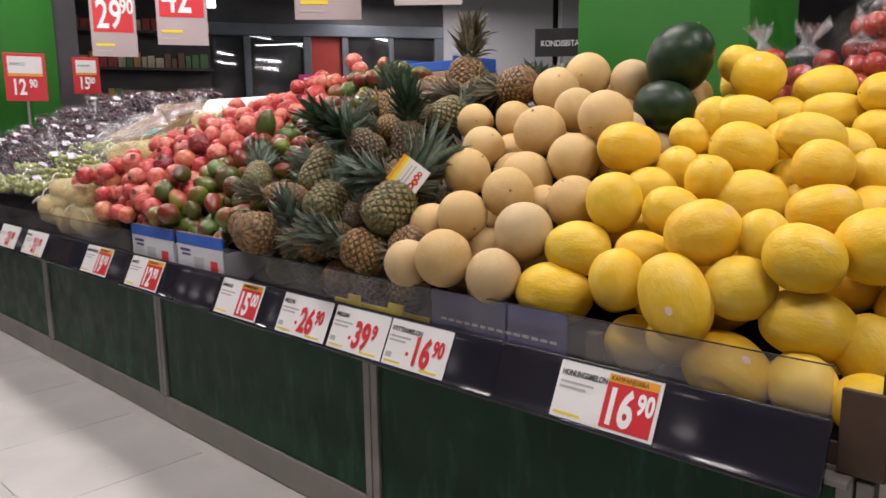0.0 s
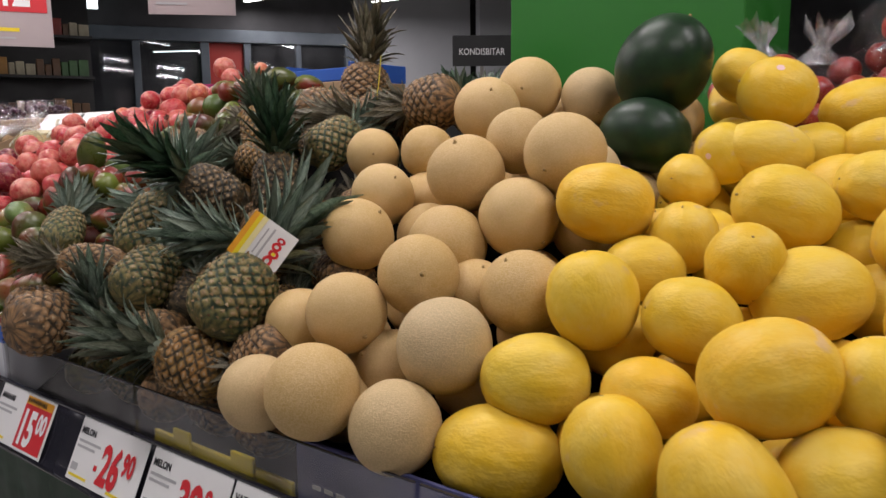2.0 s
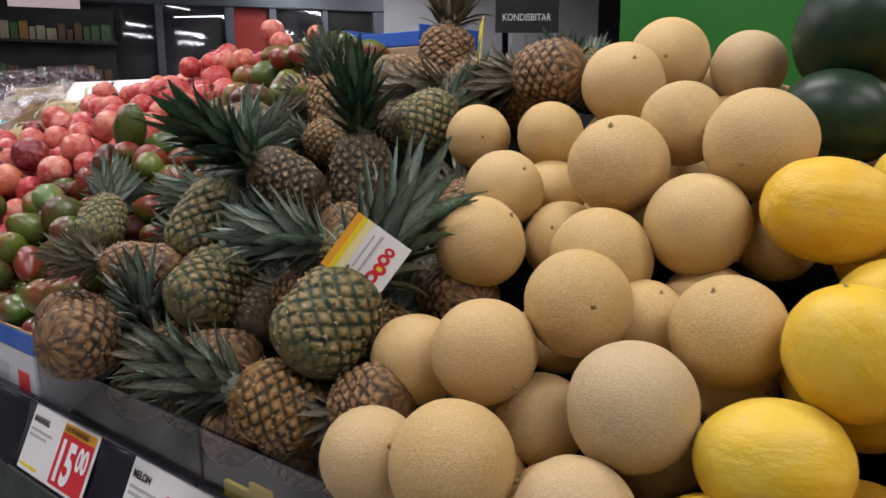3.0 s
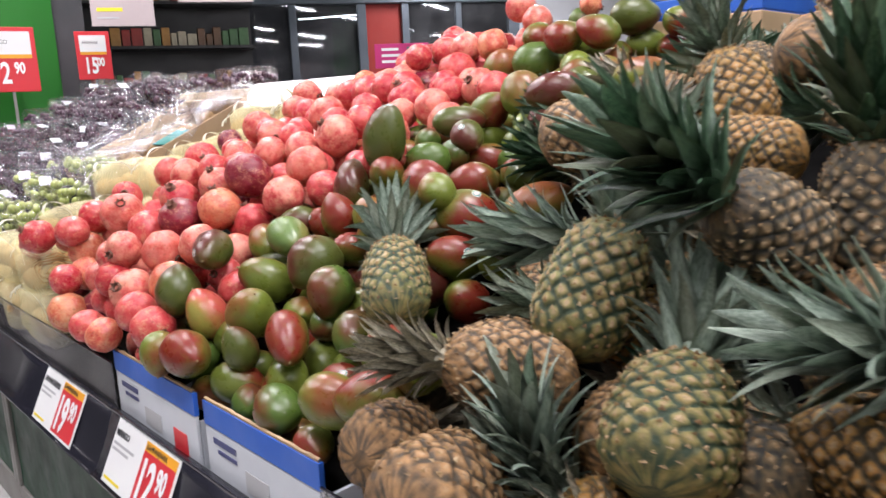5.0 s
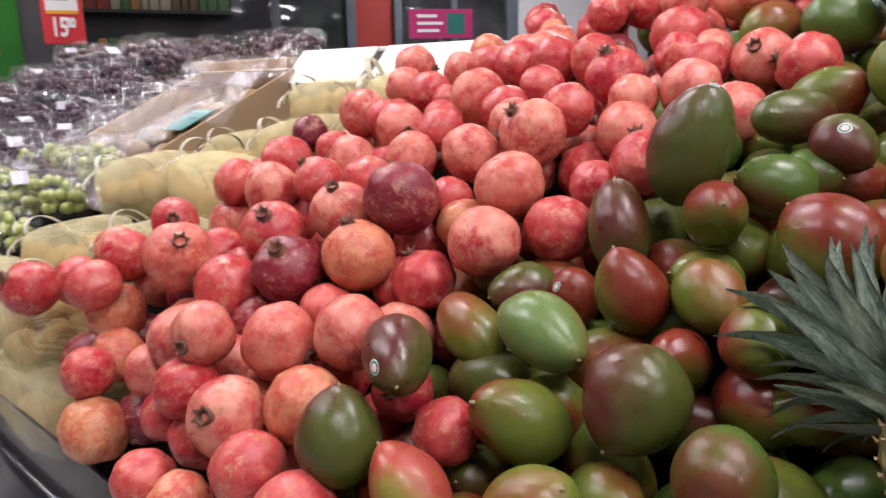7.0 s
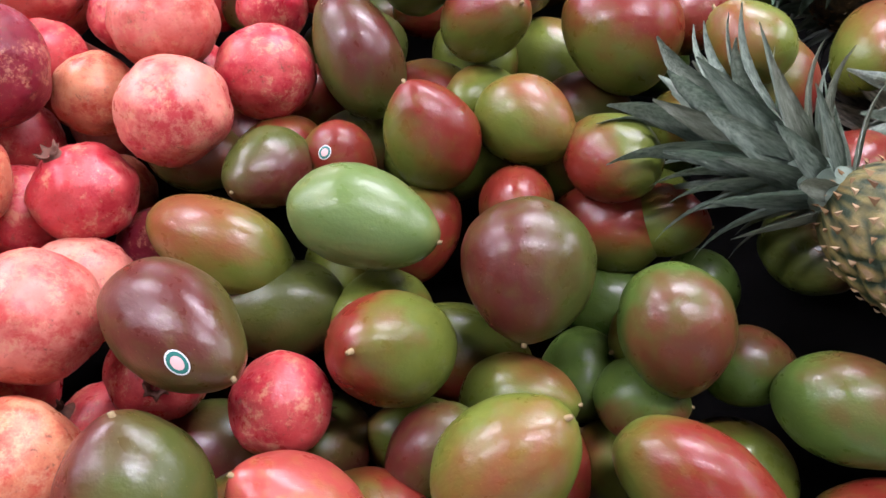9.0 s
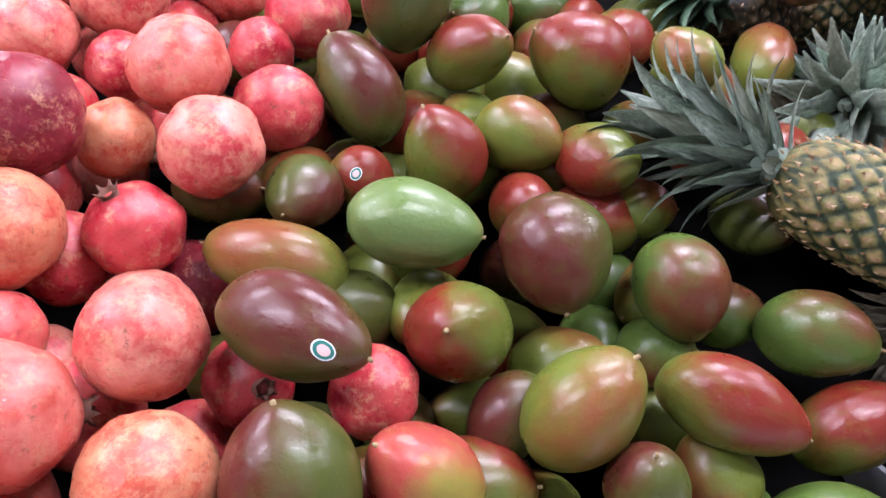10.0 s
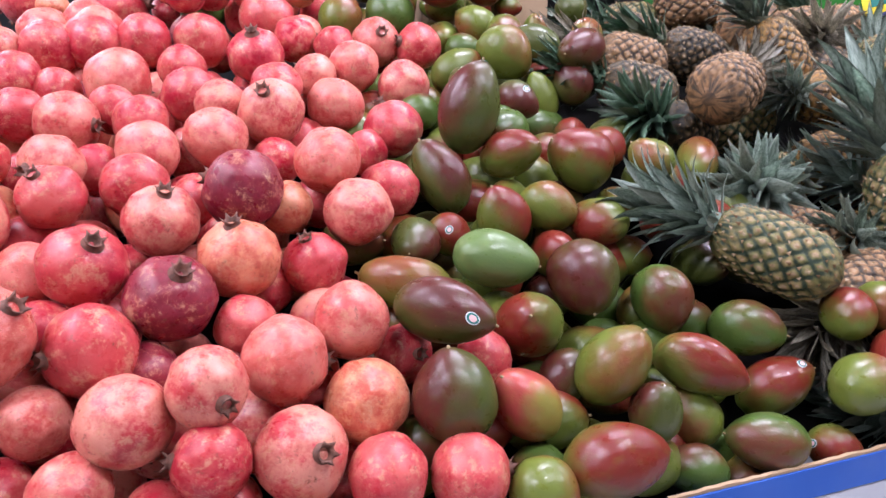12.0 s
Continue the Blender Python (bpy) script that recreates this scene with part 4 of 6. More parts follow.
def mango_carton(y0, y1):
    ob = thing("mango_carton", "open blue and white printed mango carton on the display", "carton", None, "mango cartons")
    part("front", box(1.330, 1.336, y0, y1, 0.62, 0.790, 0.001), CARTON_WHITE, ob)
    part("band", box(1.3285, 1.3375, y0, y1, 0.791, 0.832, 0.001), BLUE, ob, "blue top band")
    bm = bmesh.new()
    n = 26
    rows = []
    for k in range(n + 1):
        yy = y0 + 0.003 + (y1 - y0 - 0.006) * k / n
        h = 0.836 + 0.004 * noise.noise(Vector((yy * 40, 1, 0)))
        rows.append([bm.verts.new(p) for p in ((1.3305, yy, 0.8325), (1.3305, yy, h), (1.3355, yy, h), (1.3355, yy, 0.8325))])
    for a, c in zip(rows, rows[1:]):
        for q in range(3):
            bm.faces.new((a[q], a[q + 1], c[q + 1], c[q]))
    part("torn_edge", bm, KRAFT, ob, "torn brown board edge")
    for yy in (y0, y1 - 0.006):
        part("side", box(1.338, 1.60, yy, yy + 0.006, 0.62, 0.78), CARTON_WHITE, ob)
    w = y1 - y0
    part("print", box(1.3285, 1.3298, y0 + w * 0.42, y0 + w * 0.62, 0.715, 0.750), GREY_PRINT, ob)
    part("print", box(1.3285, 1.3298, y0 + w * 0.12, y0 + w * 0.27, 0.700, 0.745), RED_PRINT, ob)
    part("print", box(1.3285, 1.3298, y0 + w * 0.70, y0 + w * 0.92, 0.765, 0.775), NAVY, ob)
    part("print", box(1.3285, 1.3298, y0 + w * 0.70, y0 + w * 0.88, 0.750, 0.757), NAVY, ob)


mango_carton(2.68, 3.03)
mango_carton(2.315, 2.645)
crate = thing("wooden_crate", "brown wooden melon crate at the end of the display", "crate")
for k in range(3):
    part("slat", box(1.385, 2.30, 0.236, 0.25, 0.616 + k * 0.075, 0.688 + k * 0.075, 0.002), CRATE_WOOD, crate)
part("corner_post", box(1.35, 1.384, 0.236, 0.28, 0.615, 0.80, 0.003), CRATE_WOOD, crate)
part("end_board", box(1.336, 1.348, 0.262, 0.338, 0.613, 0.765, 0.003), CRATE_WOOD, crate)
part("slat", box(1.366, 1.374, 0.302, 0.88, 0.61, 0.655, 0.002), CRATE_WOOD, crate)
part("corner_post", box(1.365, 1.392, 0.83, 0.862, 0.657, 0.76, 0.003), CRATE_WOOD, crate)

# ---- cartons on the ridge ----
for y0, y1 in ((3.47, 3.80), (3.815, 4.16)):
    ob = thing("white_carton", "open white fruit carton on top of the display", "carton", None, "white cartons")
    part("body", box(2.36, 2.72, y0, y1, 1.222, 1.372, 0.004), WHITE_CARD, ob)
    part("lid", box(2.354, 2.726, y0 - 0.004, y1 + 0.004, 1.3725, 1.386, 0.003), WHITE_CARD, ob, "white paper lid")
    fl = part("flap", box(-0.12, 0.0, y0 + 0.012, y1 - 0.012, -0.003, 0.003, 0.001), WHITE_CARD, ob)
    fl.matrix_basis = pose(2.350, 0, 1.385, 0, -48, 0)
ob = thing("blue_carton", "blue open fruit carton on top of the display", "carton")
part("lower_box", box(2.44, 2.74, 2.24, 2.56, 1.222, 1.452, 0.004), KRAFT, ob)
part("front", box(2.44, 2.448, 2.24, 2.56, 1.454, 1.495, 0.002), BLUE, ob)
part("side", box(2.45, 2.732, 2.24, 2.248, 1.454, 1.515, 0.002), BLUE, ob)
part("side", box(2.45, 2.732, 2.552, 2.56, 1.454, 1.515, 0.002), BLUE, ob)
part("back", box(2.734, 2.742, 2.24, 2.56, 1.454, 1.515, 0.002), BLUE, ob)


def slope_top(x):
    """The height of the packed goods beyond the pomegranates."""
    return 0.93 + 0.44 * (x - 1.33) + 0.08 * max(0.0, x - 2.0)


NET = bpy.data.materials.new("pale_yellow_net")
NET.use_nodes = True
NET.node_tree.nodes.remove(NET.node_tree.nodes["Principled BSDF"])
strand = node(NET, "ShaderNodeTexWave", Scale=150.0, Distortion=2.5)
link(NET, coords(NET), strand.inputs["Vector"])
weave = math_node(NET, "ADD", math_node(NET, "MULTIPLY", strand.outputs["Fac"], 0.22), math_node(NET, "MULTIPLY", noise_tex(NET, coords(NET), 14.0, 4), 0.46))
net_mix = node(NET, "ShaderNodeMixShader")
link(NET, weave, net_mix.inputs[0])
link(NET, node(NET, "ShaderNodeBsdfTransparent", Color=(1.0, 0.98, 0.88, 1)).outputs[0], net_mix.inputs[1])
link(NET, node(NET, "ShaderNodeBsdfDiffuse", Color=(0.82, 0.76, 0.48, 1)).outputs[0], net_mix.inputs[2])
link(NET, net_mix.outputs[0], NET.node_tree.nodes["Material Output"].inputs[0])
NET_EDGE = worn("white_net_tape", (0.75, 0.73, 0.62), (0.66, 0.63, 0.50), 6, 0.6)
POTATO = worn("potato_skin", (0.44, 0.30, 0.12), (0.32, 0.20, 0.075), 3, 0.7, 20, 0.2)
KIWI = worn("kiwi_skin", (0.20, 0.12, 0.05), (0.28, 0.18, 0.08), 3, 0.8, 60, 0.3)
APPLE = worn("apple_skin", (0.22, 0.010, 0.014), (0.36, 0.060, 0.034), 1.1, 0.3, 20, 0.03)
GRAPE_DARK = worn("dark_grape", (0.030, 0.011, 0.026), (0.085, 0.025, 0.040), 2.0, 0.3)
GRAPE_GREEN = worn("green_grape", (0.26, 0.33, 0.07), (0.38, 0.40, 0.12), 2.0, 0.32)
TRAY_CLEAR = film_clear("clear_tray", 0.90, 0.07, (0.95, 0.94, 0.96), 1.0, 32.0, (0.8, 0.78, 0.84), 0.10)
POTATO_MESH = [finish(ball(14, 10, lumpy(s + 20, 0.12, 1.4, 1.2)), "potato", True) for s in range(3)]
KIWI_MESH = finish(ball(14, 10, lumpy(31, 0.03, 1.2, 1.25)), "kiwi", True)
APPLE_MESH = finish(ball(18, 12, lumpy(33, 0.04, 1.1, 0.9)), "apple", True)
for me, skin in [(q, POTATO) for q in POTATO_MESH] + [(KIWI_MESH, KIWI), (APPLE_MESH, APPLE)]:
    me.materials.append(skin)
rng = random.Random(4)


def strip_mesh(points, half, name):
    """A flat ribbon along a row of places."""
    bm = bmesh.new()
    rows = [(bm.verts.new(Vector(p) - Vector((half, 0, 0))), bm.verts.new(Vector(p) + Vector((half, 0, 0)))) for p in points]
    for a, c in zip(rows, rows[1:]):
        bm.faces.new((a[0], a[1], c[1], c[0]))
    bmesh.ops.solidify(bm, geom=bm.faces[:], thickness=0.0015)
    return bm


def net_bag(x, y, z, turn, tip, size=1.0):
    ob = thing("net_bag", "pale yellow net bag of potatoes with white tape", "bag", pose(x, y, z, 0, tip, turn) @ Matrix.Diagonal((size, size, size, 1)), "net bags of potatoes")

    def pillow(u):
        p = Vector((math.copysign(abs(u.x) ** 0.45, u.x) * 0.115, math.copysign(abs(u.y) ** 0.45, u.y) * 0.095, math.copysign(abs(u.z) ** 0.6, u.z) * 0.075))
        return p * (1 + 0.09 * noise.noise(u * 2.2 + Vector((x * 9, y * 9, 0))))
    part("net", ball(28, 16, pillow), NET, ob, "pale yellow plastic net", True)
    for k in range(9):
        px, py, pz = -0.068 + 0.068 * (k % 3), -0.055 + 0.055 * (k // 3), rng.uniform(-0.02, 0.012)
        q = link_mesh("potato", rng.choice(POTATO_MESH), ob)
        q.matrix_basis = pose(px, py, pz, rng.uniform(0, 90), rng.uniform(0, 90), rng.uniform(0, 90)) @ Matrix.Diagonal((0.034, 0.032, 0.034, 1))
    ends = [(0.118, 0.0 + 0.098 * math.cos(a), 0.045 * math.sin(a) + 0.02) for a in (math.pi * k / 10 for k in range(11))]
    part("tape", strip_mesh(ends, 0.006, "tape"), NET_EDGE, ob, "white bag tape")
    for side in (-1, 1):
        seam = [(0.112 * math.cos(a), side * 0.086, 0.030 + 0.044 * math.sin(a)) for a in (math.pi * k / 10 for k in range(11))]
        part("seam", strip_mesh(seam, 0.004, "seam"), NET_EDGE, ob, "white taped seam")
    arc = [(0.10 + 0.03 * math.sin(a), 0.05 * math.cos(a), 0.05 + 0.05 * math.sin(a)) for a in (math.pi * k / 10 for k in range(11))]
    part("handle", strip_mesh(arc, 0.008, "handle"), NET_EDGE, ob, "white loop handle")


for x, z_off, y, turn in ((1.415, -0.06, 3.87, 10), (1.415, -0.06, 3.66, -8), (1.41, -0.17, 3.60, 4), (1.41, -0.18, 3.84, -6), (1.55, -0.05, 3.84, 15), (1.60, -0.05, 3.60, 5), (1.76, -0.04, 3.96, 20), (1.78, -0.04, 3.68, -5), (1.97, -0.05, 3.64, 10), (2.13, -0.06, 3.72, 6), (1.95, -0.08, 3.84, 0), (1.43, -0.16, 4.06, 4), (2.22, -0.10, 3.56, 30)):
    net_bag(x, y, slope_top(x) + z_off, 90 + turn, rng.uniform(-12, 12), rng.uniform(0.85, 0.98))


def kiwi_carton(x, y, z, slope):
    ob = thing("kiwi_carton", "tilted kraft carton of kiwis under crinkled clear film", "carton", pose(x, y, z, 0, -slope, 0))
    part("side", box(-0.30, 0.28, -0.26, -0.252, 0, 0.15, 0.002), KRAFT, ob)
    part("side", box(-0.30, 0.28, 0.252, 0.26, 0, 0.15, 0.002), KRAFT, ob)
    part("back", box(0.272, 0.28, -0.25, 0.25, 0, 0.15, 0.002), KRAFT, ob)
    part("front", box(-0.30, -0.292, -0.25, 0.25, 0, 0.12, 0.002), KRAFT, ob)
    part("bottom", box(-0.29, 0.27, -0.25, 0.25, 0, 0.006), KRAFT, ob)
    for i in range(7):
        for j in range(6):
            if rng.random() < 0.8:
                q = link_mesh("kiwi", KIWI_MESH, ob)
                q.matrix_basis = pose(-0.25 + i * 0.08, -0.20 + j * 0.08, 0.06 + rng.uniform(0, 0.02), rng.uniform(0, 90), rng.uniform(0, 90), 0) @ Matrix.Diagonal((0.033, 0.033, 0.033, 1))
    bm = bmesh.new()
    bmesh.ops.create_grid(bm, x_segments=60, y_segments=60, size=0.5)
    for v in bm.verts:
        u, w = v.co.x, v.co.y
        v.co = Vector((u * 0.74 - 0.03, w * 0.62, 0.185 + 0.06 * noise.noise(Vector((u * 5, w * 3, 0))) + 0.035 * noise.noise(Vector((u * 7, w * 15, 2))) + 0.012 * noise.noise(Vector((u * 18, w * 34, 5))) - 0.22 * max(0, abs(u) - 0.38) - 0.3 * max(0, abs(w) - 0.40)))
    part("film", bm, WRAP, ob, "crinkled clear plastic film", True)
    part("leaflet", box(-0.02, 0.10, -0.06, 0.05, 0.105, 0.108), GREEN_PRINT, ob)


kiwi_carton(2.10, 4.38, 1.085, 25)


def grape_cluster(seed, wide, long, r, layers=2):
    rnd = random.Random(seed)
    bm = bmesh.new()
    for k in range(34 * layers // 2):
        p = Vector((rnd.uniform(-wide / 2 + r, wide / 2 - r), rnd.uniform(-long / 2 + r, long / 2 - r), r + rnd.uniform(0, 0.045)))
        bmesh.ops.create_icosphere(bm, subdivisions=2, radius=r * rnd.uniform(0.85, 1.1), matrix=Matrix.Translation(p) @ Matrix.Diagonal((1, 1, 1.15, 1)))
    return finish(bm, "grapes", True)


def lid_mesh(wide, long, high, seed):
    def dome(u):
        p = Vector((math.copysign(abs(u.x) ** 0.4, u.x) * wide / 2, math.copysign(abs(u.y) ** 0.4, u.y) * long / 2, (0.5 + 0.5 * math.copysign(abs(u.z) ** 0.5, u.z)) * high))
        return p + Vector((0, 0, 0.010 * noise.noise(u * 6 + Vector((seed, 0, 0))))) if u.z > 0 else p
    return finish(ball(26, 14, dome), "lid", True)


DARK_MESH = [grape_cluster(s, 0.16, 0.115, 0.0125) for s in (1, 2)]
GREEN_MESH = [grape_cluster(s, 0.16, 0.115, 0.013) for s in (3, 4)]
LID_MESH = [lid_mesh(0.178, 0.132, 0.088, s) for s in (5, 9)]
for me_list, skin in ((DARK_MESH, GRAPE_DARK), (GREEN_MESH, GRAPE_GREEN), (LID_MESH, TRAY_CLEAR)):
    for me in me_list:
        me.materials.append(skin)
tmp = bmesh.new()
box(-0.030, 0.024, -0.022, 0.018, 0.0885, 0.0892, 0, tmp)
CARD_MESH = finish(tmp, "card")
CARD_MESH.materials.append(LABEL_GREY)


def fruit_pack(x, y, z, turn, tip, dark):
    ob = thing("grape_pack", "clear plastic pack of %s grapes with a white label" % ("dark purple" if dark else "green"), "grape pack", pose(x, y, z, 0, tip, turn), "packs of dark grapes" if dark else "packs of green grapes")
    tagged(link_mesh("grapes", rng.choice(DARK_MESH if dark else GREEN_MESH), ob), kind="stuff")
    lid = link_mesh("tray", rng.choice(LID_MESH), ob, None, "clear crinkled plastic tray and lid")
    lid.visible_shadow = False
    if rng.random() < 0.22:
        link_mesh("label_sticker", CARD_MESH, ob)


def pack_field(x0, x1, y0, y1, dark, lift=-0.085):
    x = x0
    while x < x1:
        y = y0 + rng.uniform(0, 0.05)
        while y < y1:
            fruit_pack(x + rng.uniform(-0.02, 0.02), y, slope_top(x) + lift + rng.uniform(-0.01, 0.022), 90 + rng.uniform(-25, 25), -24 + rng.uniform(-8, 8), dark(x, y))
            y += 0.195
        x += 0.135


pack_field(1.40, 1.86, 4.28, 4.72, lambda x, y: False)
pack_field(1.40, 1.86, 4.72, 5.12, lambda x, y: x > 1.66)
pack_field(1.90, 2.34, 4.78, 6.5, lambda x, y: True)
pack_field(1.40, 1.86, 5.15, 6.5, lambda x, y: x > 1.5 or y > 5.7)
pack_field(2.10, 2.30, 4.74, 5.6, lambda x, y: True, 0.0)
for x, y in ((2.42, 4.72), (2.44, 4.92), (2.43, 5.12), (2.42, 5.36), (2.43, 4.30), (2.45, 4.48), (2.42, 5.6)):
    base = thing("carton_tray", "low kraft carton tray on top of the display", "carton", pose(x, y, 1.222), "carton trays")
    part("tray", box(-0.10, 0.10, -0.09, 0.09, 0, 0.15, 0.004), KRAFT, base)
    fruit_pack(x, y, 1.375, 90 + rng.uniform(-30, 30), rng.uniform(-10, 5), True)

sheet = thing("film_sheet", "crumpled clear film draped over the grape packs", "plastic film", pose(2.2, 5.35, slope_top(2.2) + 0.02, 0, -25, 0))
bm = bmesh.new()
bmesh.ops.create_grid(bm, x_segments=30, y_segments=40, size=0.5)
for v in bm.verts:
    u, w = v.co.x, v.co.y
    v.co = Vector((u * 0.45, w * 0.65, 0.04 * noise.noise(Vector((u * 6, w * 5, 4))) + 0.02 * noise.noise(Vector((u * 15, w * 11, 2)))))
part("film", bm, WRAP, sheet, "", True)


def apple_bag(x, y, z, n, seed):
    rnd = random.Random(seed)
    ob = thing("apple_bag", "clear plastic bag of red apples, knotted at the top", "bag", pose(x, y, z, 0, 0, rnd.uniform(0, 180)), "bags of red apples")
    for k in range(n):
        a, ring = k * 2.4, 0.030 + 0.085 * math.sqrt(k / n)
        q = link_mesh("apple", APPLE_MESH, ob)
        q.matrix_basis = pose(ring * math.cos(a) * 1.1, ring * math.sin(a), 0.04 + (0.062 if k % 3 == 0 else 0.0) + (0.11 if k in (1, 4) else 0), rnd.uniform(0, 180), rnd.uniform(0, 180), 0) @ Matrix.Diagonal((0.037, 0.037, 0.037, 1))

    def sack(u):
        r = 0.165 * (1 + 0.16 * noise.noise(u * 3 + Vector((seed, 0, 0))) + 0.07 * noise.noise(u * 8))
        t = max(0, u.z)
        neck = 1 - 0.55 * t ** 3
        return Vector((u.x * r * 1.1 * neck, u.y * r * neck, 0.075 + u.z * (0.075 if u.z < 0 else 0.13) * (1 + 0.25 * noise.noise(u * 4))))
    fl = part("film", ball(36, 24, sack), FILM, ob, "crinkled clear plastic", True)
    fl.visible_shadow = False
    # the gathered neck of the bag, a ruffled fan above the knot
    neck_rows = []
    kn = bmesh.new()
    for i, (rad, z) in enumerate(((0.075, 0.165), (0.030, 0.195), (0.014, 0.212), (0.030, 0.235), (0.058, 0.262))):
        row = []
        for j in range(40):
            th = 2 * math.pi * j / 40
            ruff = 1 + (0.10 + 0.10 * i) * noise.noise(Vector((math.cos(th) * 3.5, math.sin(th) * 3.5, seed + i * 0.25)))
            row.append(kn.verts.new((rad * ruff * math.cos(th), rad * 0.7 * ruff * math.sin(th) + 0.006 * i, z + 0.05 * (i / 4) * noise.noise(Vector((math.cos(th) * 4, math.sin(th) * 4, seed * 3.0))))))
        neck_rows.append(row)
    for a, b in zip(neck_rows, neck_rows[1:]):
        for j in range(40):
            kn.faces.new((a[j], a[(j + 1) % 40], b[(j + 1) % 40], b[j]))
    part("knot", kn, KNOT, ob, "gathered film neck", True).visible_shadow = False


for x, y, n, s in ((2.50, 0.93, 9, 1), (2.55, 0.66, 13, 2), (2.46, 0.40, 12, 3), (2.62, 0.45, 12, 5), (2.60, 0.84, 10, 6), (2.62, 0.60, 10, 7), (2.56, 0.42, 11, 8), (2.64, 0.29, 11, 9)):
    apple_bag(x, y, 1.222 + {2: 0.05, 6: 0.03, 7: 0.17, 8: 0.19, 9: 0.16}.get(s, 0.03), n, s)
under = thing("carton_tray", "low kraft carton tray under the apple bags", "carton", None, "carton trays")
part("tray", box(2.42, 2.755, 0.25, 0.97, 1.222, 1.252, 0.004), KRAFT, under)

# paper tag on the largest pineapple
tag = thing("paper_tag", "white and orange paper tag tied to a pineapple", "tag", TAG_AT)
part("card", box(-0.046, 0.046, -0.044, 0.044, -0.001, 0), WHITE_CARD, tag)
patch("amber_corner", -0.046, -0.036, -0.044, 0.044, AMBER_PRINT, tag)
patch("yellow_strip", -0.036, -0.028, -0.044, 0.044, YELLOW_PRINT, tag)
patch("pale_strip", -0.028, -0.018, -0.036, 0.044, PALE_PRINT, tag)
patch("yellow_foot", -0.022, 0.046, -0.044, -0.036, YELLOW_PRINT, tag)
for k, (lx, ly, rx, ry) in enumerate(((0.022, -0.020, 0.009, 0.011), (0.025, -0.004, 0.010, 0.008), (0.022, 0.010, 0.009, 0.008), (0.023, 0.023, 0.008, 0.006))):
    bm = bmesh.new()
    outer = [bm.verts.new((lx + rx * math.cos(q * math.pi / 9), ly + ry * math.sin(q * math.pi / 9), 0.0008)) for q in range(18)]
    inner = [bm.verts.new((lx + rx * 0.45 * math.cos(q * math.pi / 9), ly + ry * 0.45 * math.sin(q * math.pi / 9), 0.0008)) for q in range(18)]
    for q in range(18):
        bm.faces.new((outer[q], outer[(q + 1) % 18], inner[(q + 1) % 18], inner[q]))
    part("red_mark", bm, RED_PRINT, tag)
patch("yellow_dot", 0.021, 0.028, -0.007, -0.001, YELLOW_PRINT, tag, 0.0010)
patch("grey_line", -0.010, -0.007, -0.022, 0.030, GREY_PRINT, tag)
patch("grey_line", 0.000, 0.004, -0.025, 0.035, GREY_PRINT, tag)
tag = thing("paper_tag", "small yellow paper tag tied to a pineapple", "tag", look((1.99, 1.70, 1.40), (2.55, 1.05, 1.30)) @ pose(0, 0, 0, 0, 0, 15))
part("card", box(-0.036, 0.036, -0.05, 0.05, -0.001, 0), YELLOW_PRINT, tag)
patch("mark", -0.02, 0.02, -0.025, 0.01, GREEN_PRINT, tag)
patch("foot", -0.036, 0.036, -0.05, -0.04, NAVY, tag)


def bed_top(x, y):
    """The height of the heap's top."""
    u, v = min(x, 2.4) - 1.3, min(y, 3.7) - 1.6
    return 0.904 + 0.79 * u + 0.031 * v - 0.282 * u * u - 0.024 * u * v - 0.068 * v * v + 0.029 * v ** 3


# ---- the heaps ----
watermelon(2.138, 1.042, 1.401, 0.190, 0.220, -85, 62)
watermelon(2.057, 1.044, 1.259, 0.151, 0.184, -75, -12)
honeydew(1.755, 0.988, 1.149, 0.135, 0.162, -64, -9)
honeydew(1.987, 0.927, 1.172, 0.106, 0.137, 172, 10)
honeydew(2.192, 0.831, 1.340, 0.138, 0.149, 113, 19)
honeydew(2.281, 0.920, 1.382, 0.115, 0.128, 121, 20)
honeydew(2.351, 0.699, 1.308, 0.123, 0.172, -54, 9)
honeydew(2.226, 0.514, 1.282, 0.108, 0.134, 132, 2)
honeydew(2.051, 0.810, 1.228, 0.112, 0.174, -46, -7)
honeydew(2.225, 0.630, 1.234, 0.109, 0.193, -47, -2)
honeydew(1.945, 0.601, 1.174, 0.116, 0.165, 132, 12)
honeydew(2.205, 0.511, 1.187, 0.112, 0.147, -44, -3)
honeydew(1.852, 0.729, 1.145, 0.133, 0.166, 132, 17)
honeydew(1.776, 0.859, 1.098, 0.106, 0.114, -175, 65)
honeydew(1.697, 0.744, 1.078, 0.112, 0.123, -153, 46)
honeydew(1.842, 0.540, 1.109, 0.125, 0.136, -52, -11)
honeydew(1.963, 0.455, 1.074, 0.123, 0.152, 133, 62)
honeydew(1.735, 0.664, 1.036, 0.136, 0.170, 134, -3)
honeydew(1.712, 0.496, 1.022, 0.113, 0.151, 122, -10)
honeydew(1.569, 0.919, 1.027, 0.134, 0.144, 116, 81)
honeydew(1.715, 0.901, 1.051, 0.106, 0.128, -51, -1)
honeydew(1.599, 0.785, 1.009, 0.119, 0.136, 132, 17)
honeydew(1.470, 0.652, 0.988, 0.137, 0.157, -51, 9)
honeydew(1.519, 0.548, 0.982, 0.106, 0.114, 70, 73)
honeydew(1.471, 0.453, 0.956, 0.130, 0.151, -53, -21)
honeydew(1.494, 0.969, 0.919, 0.131, 0.156, -51, -1)
honeydew(1.504, 0.804, 0.922, 0.106, 0.126, -50, -12)
honeydew(1.423, 0.819, 0.874, 0.126, 0.136, 73, 74)
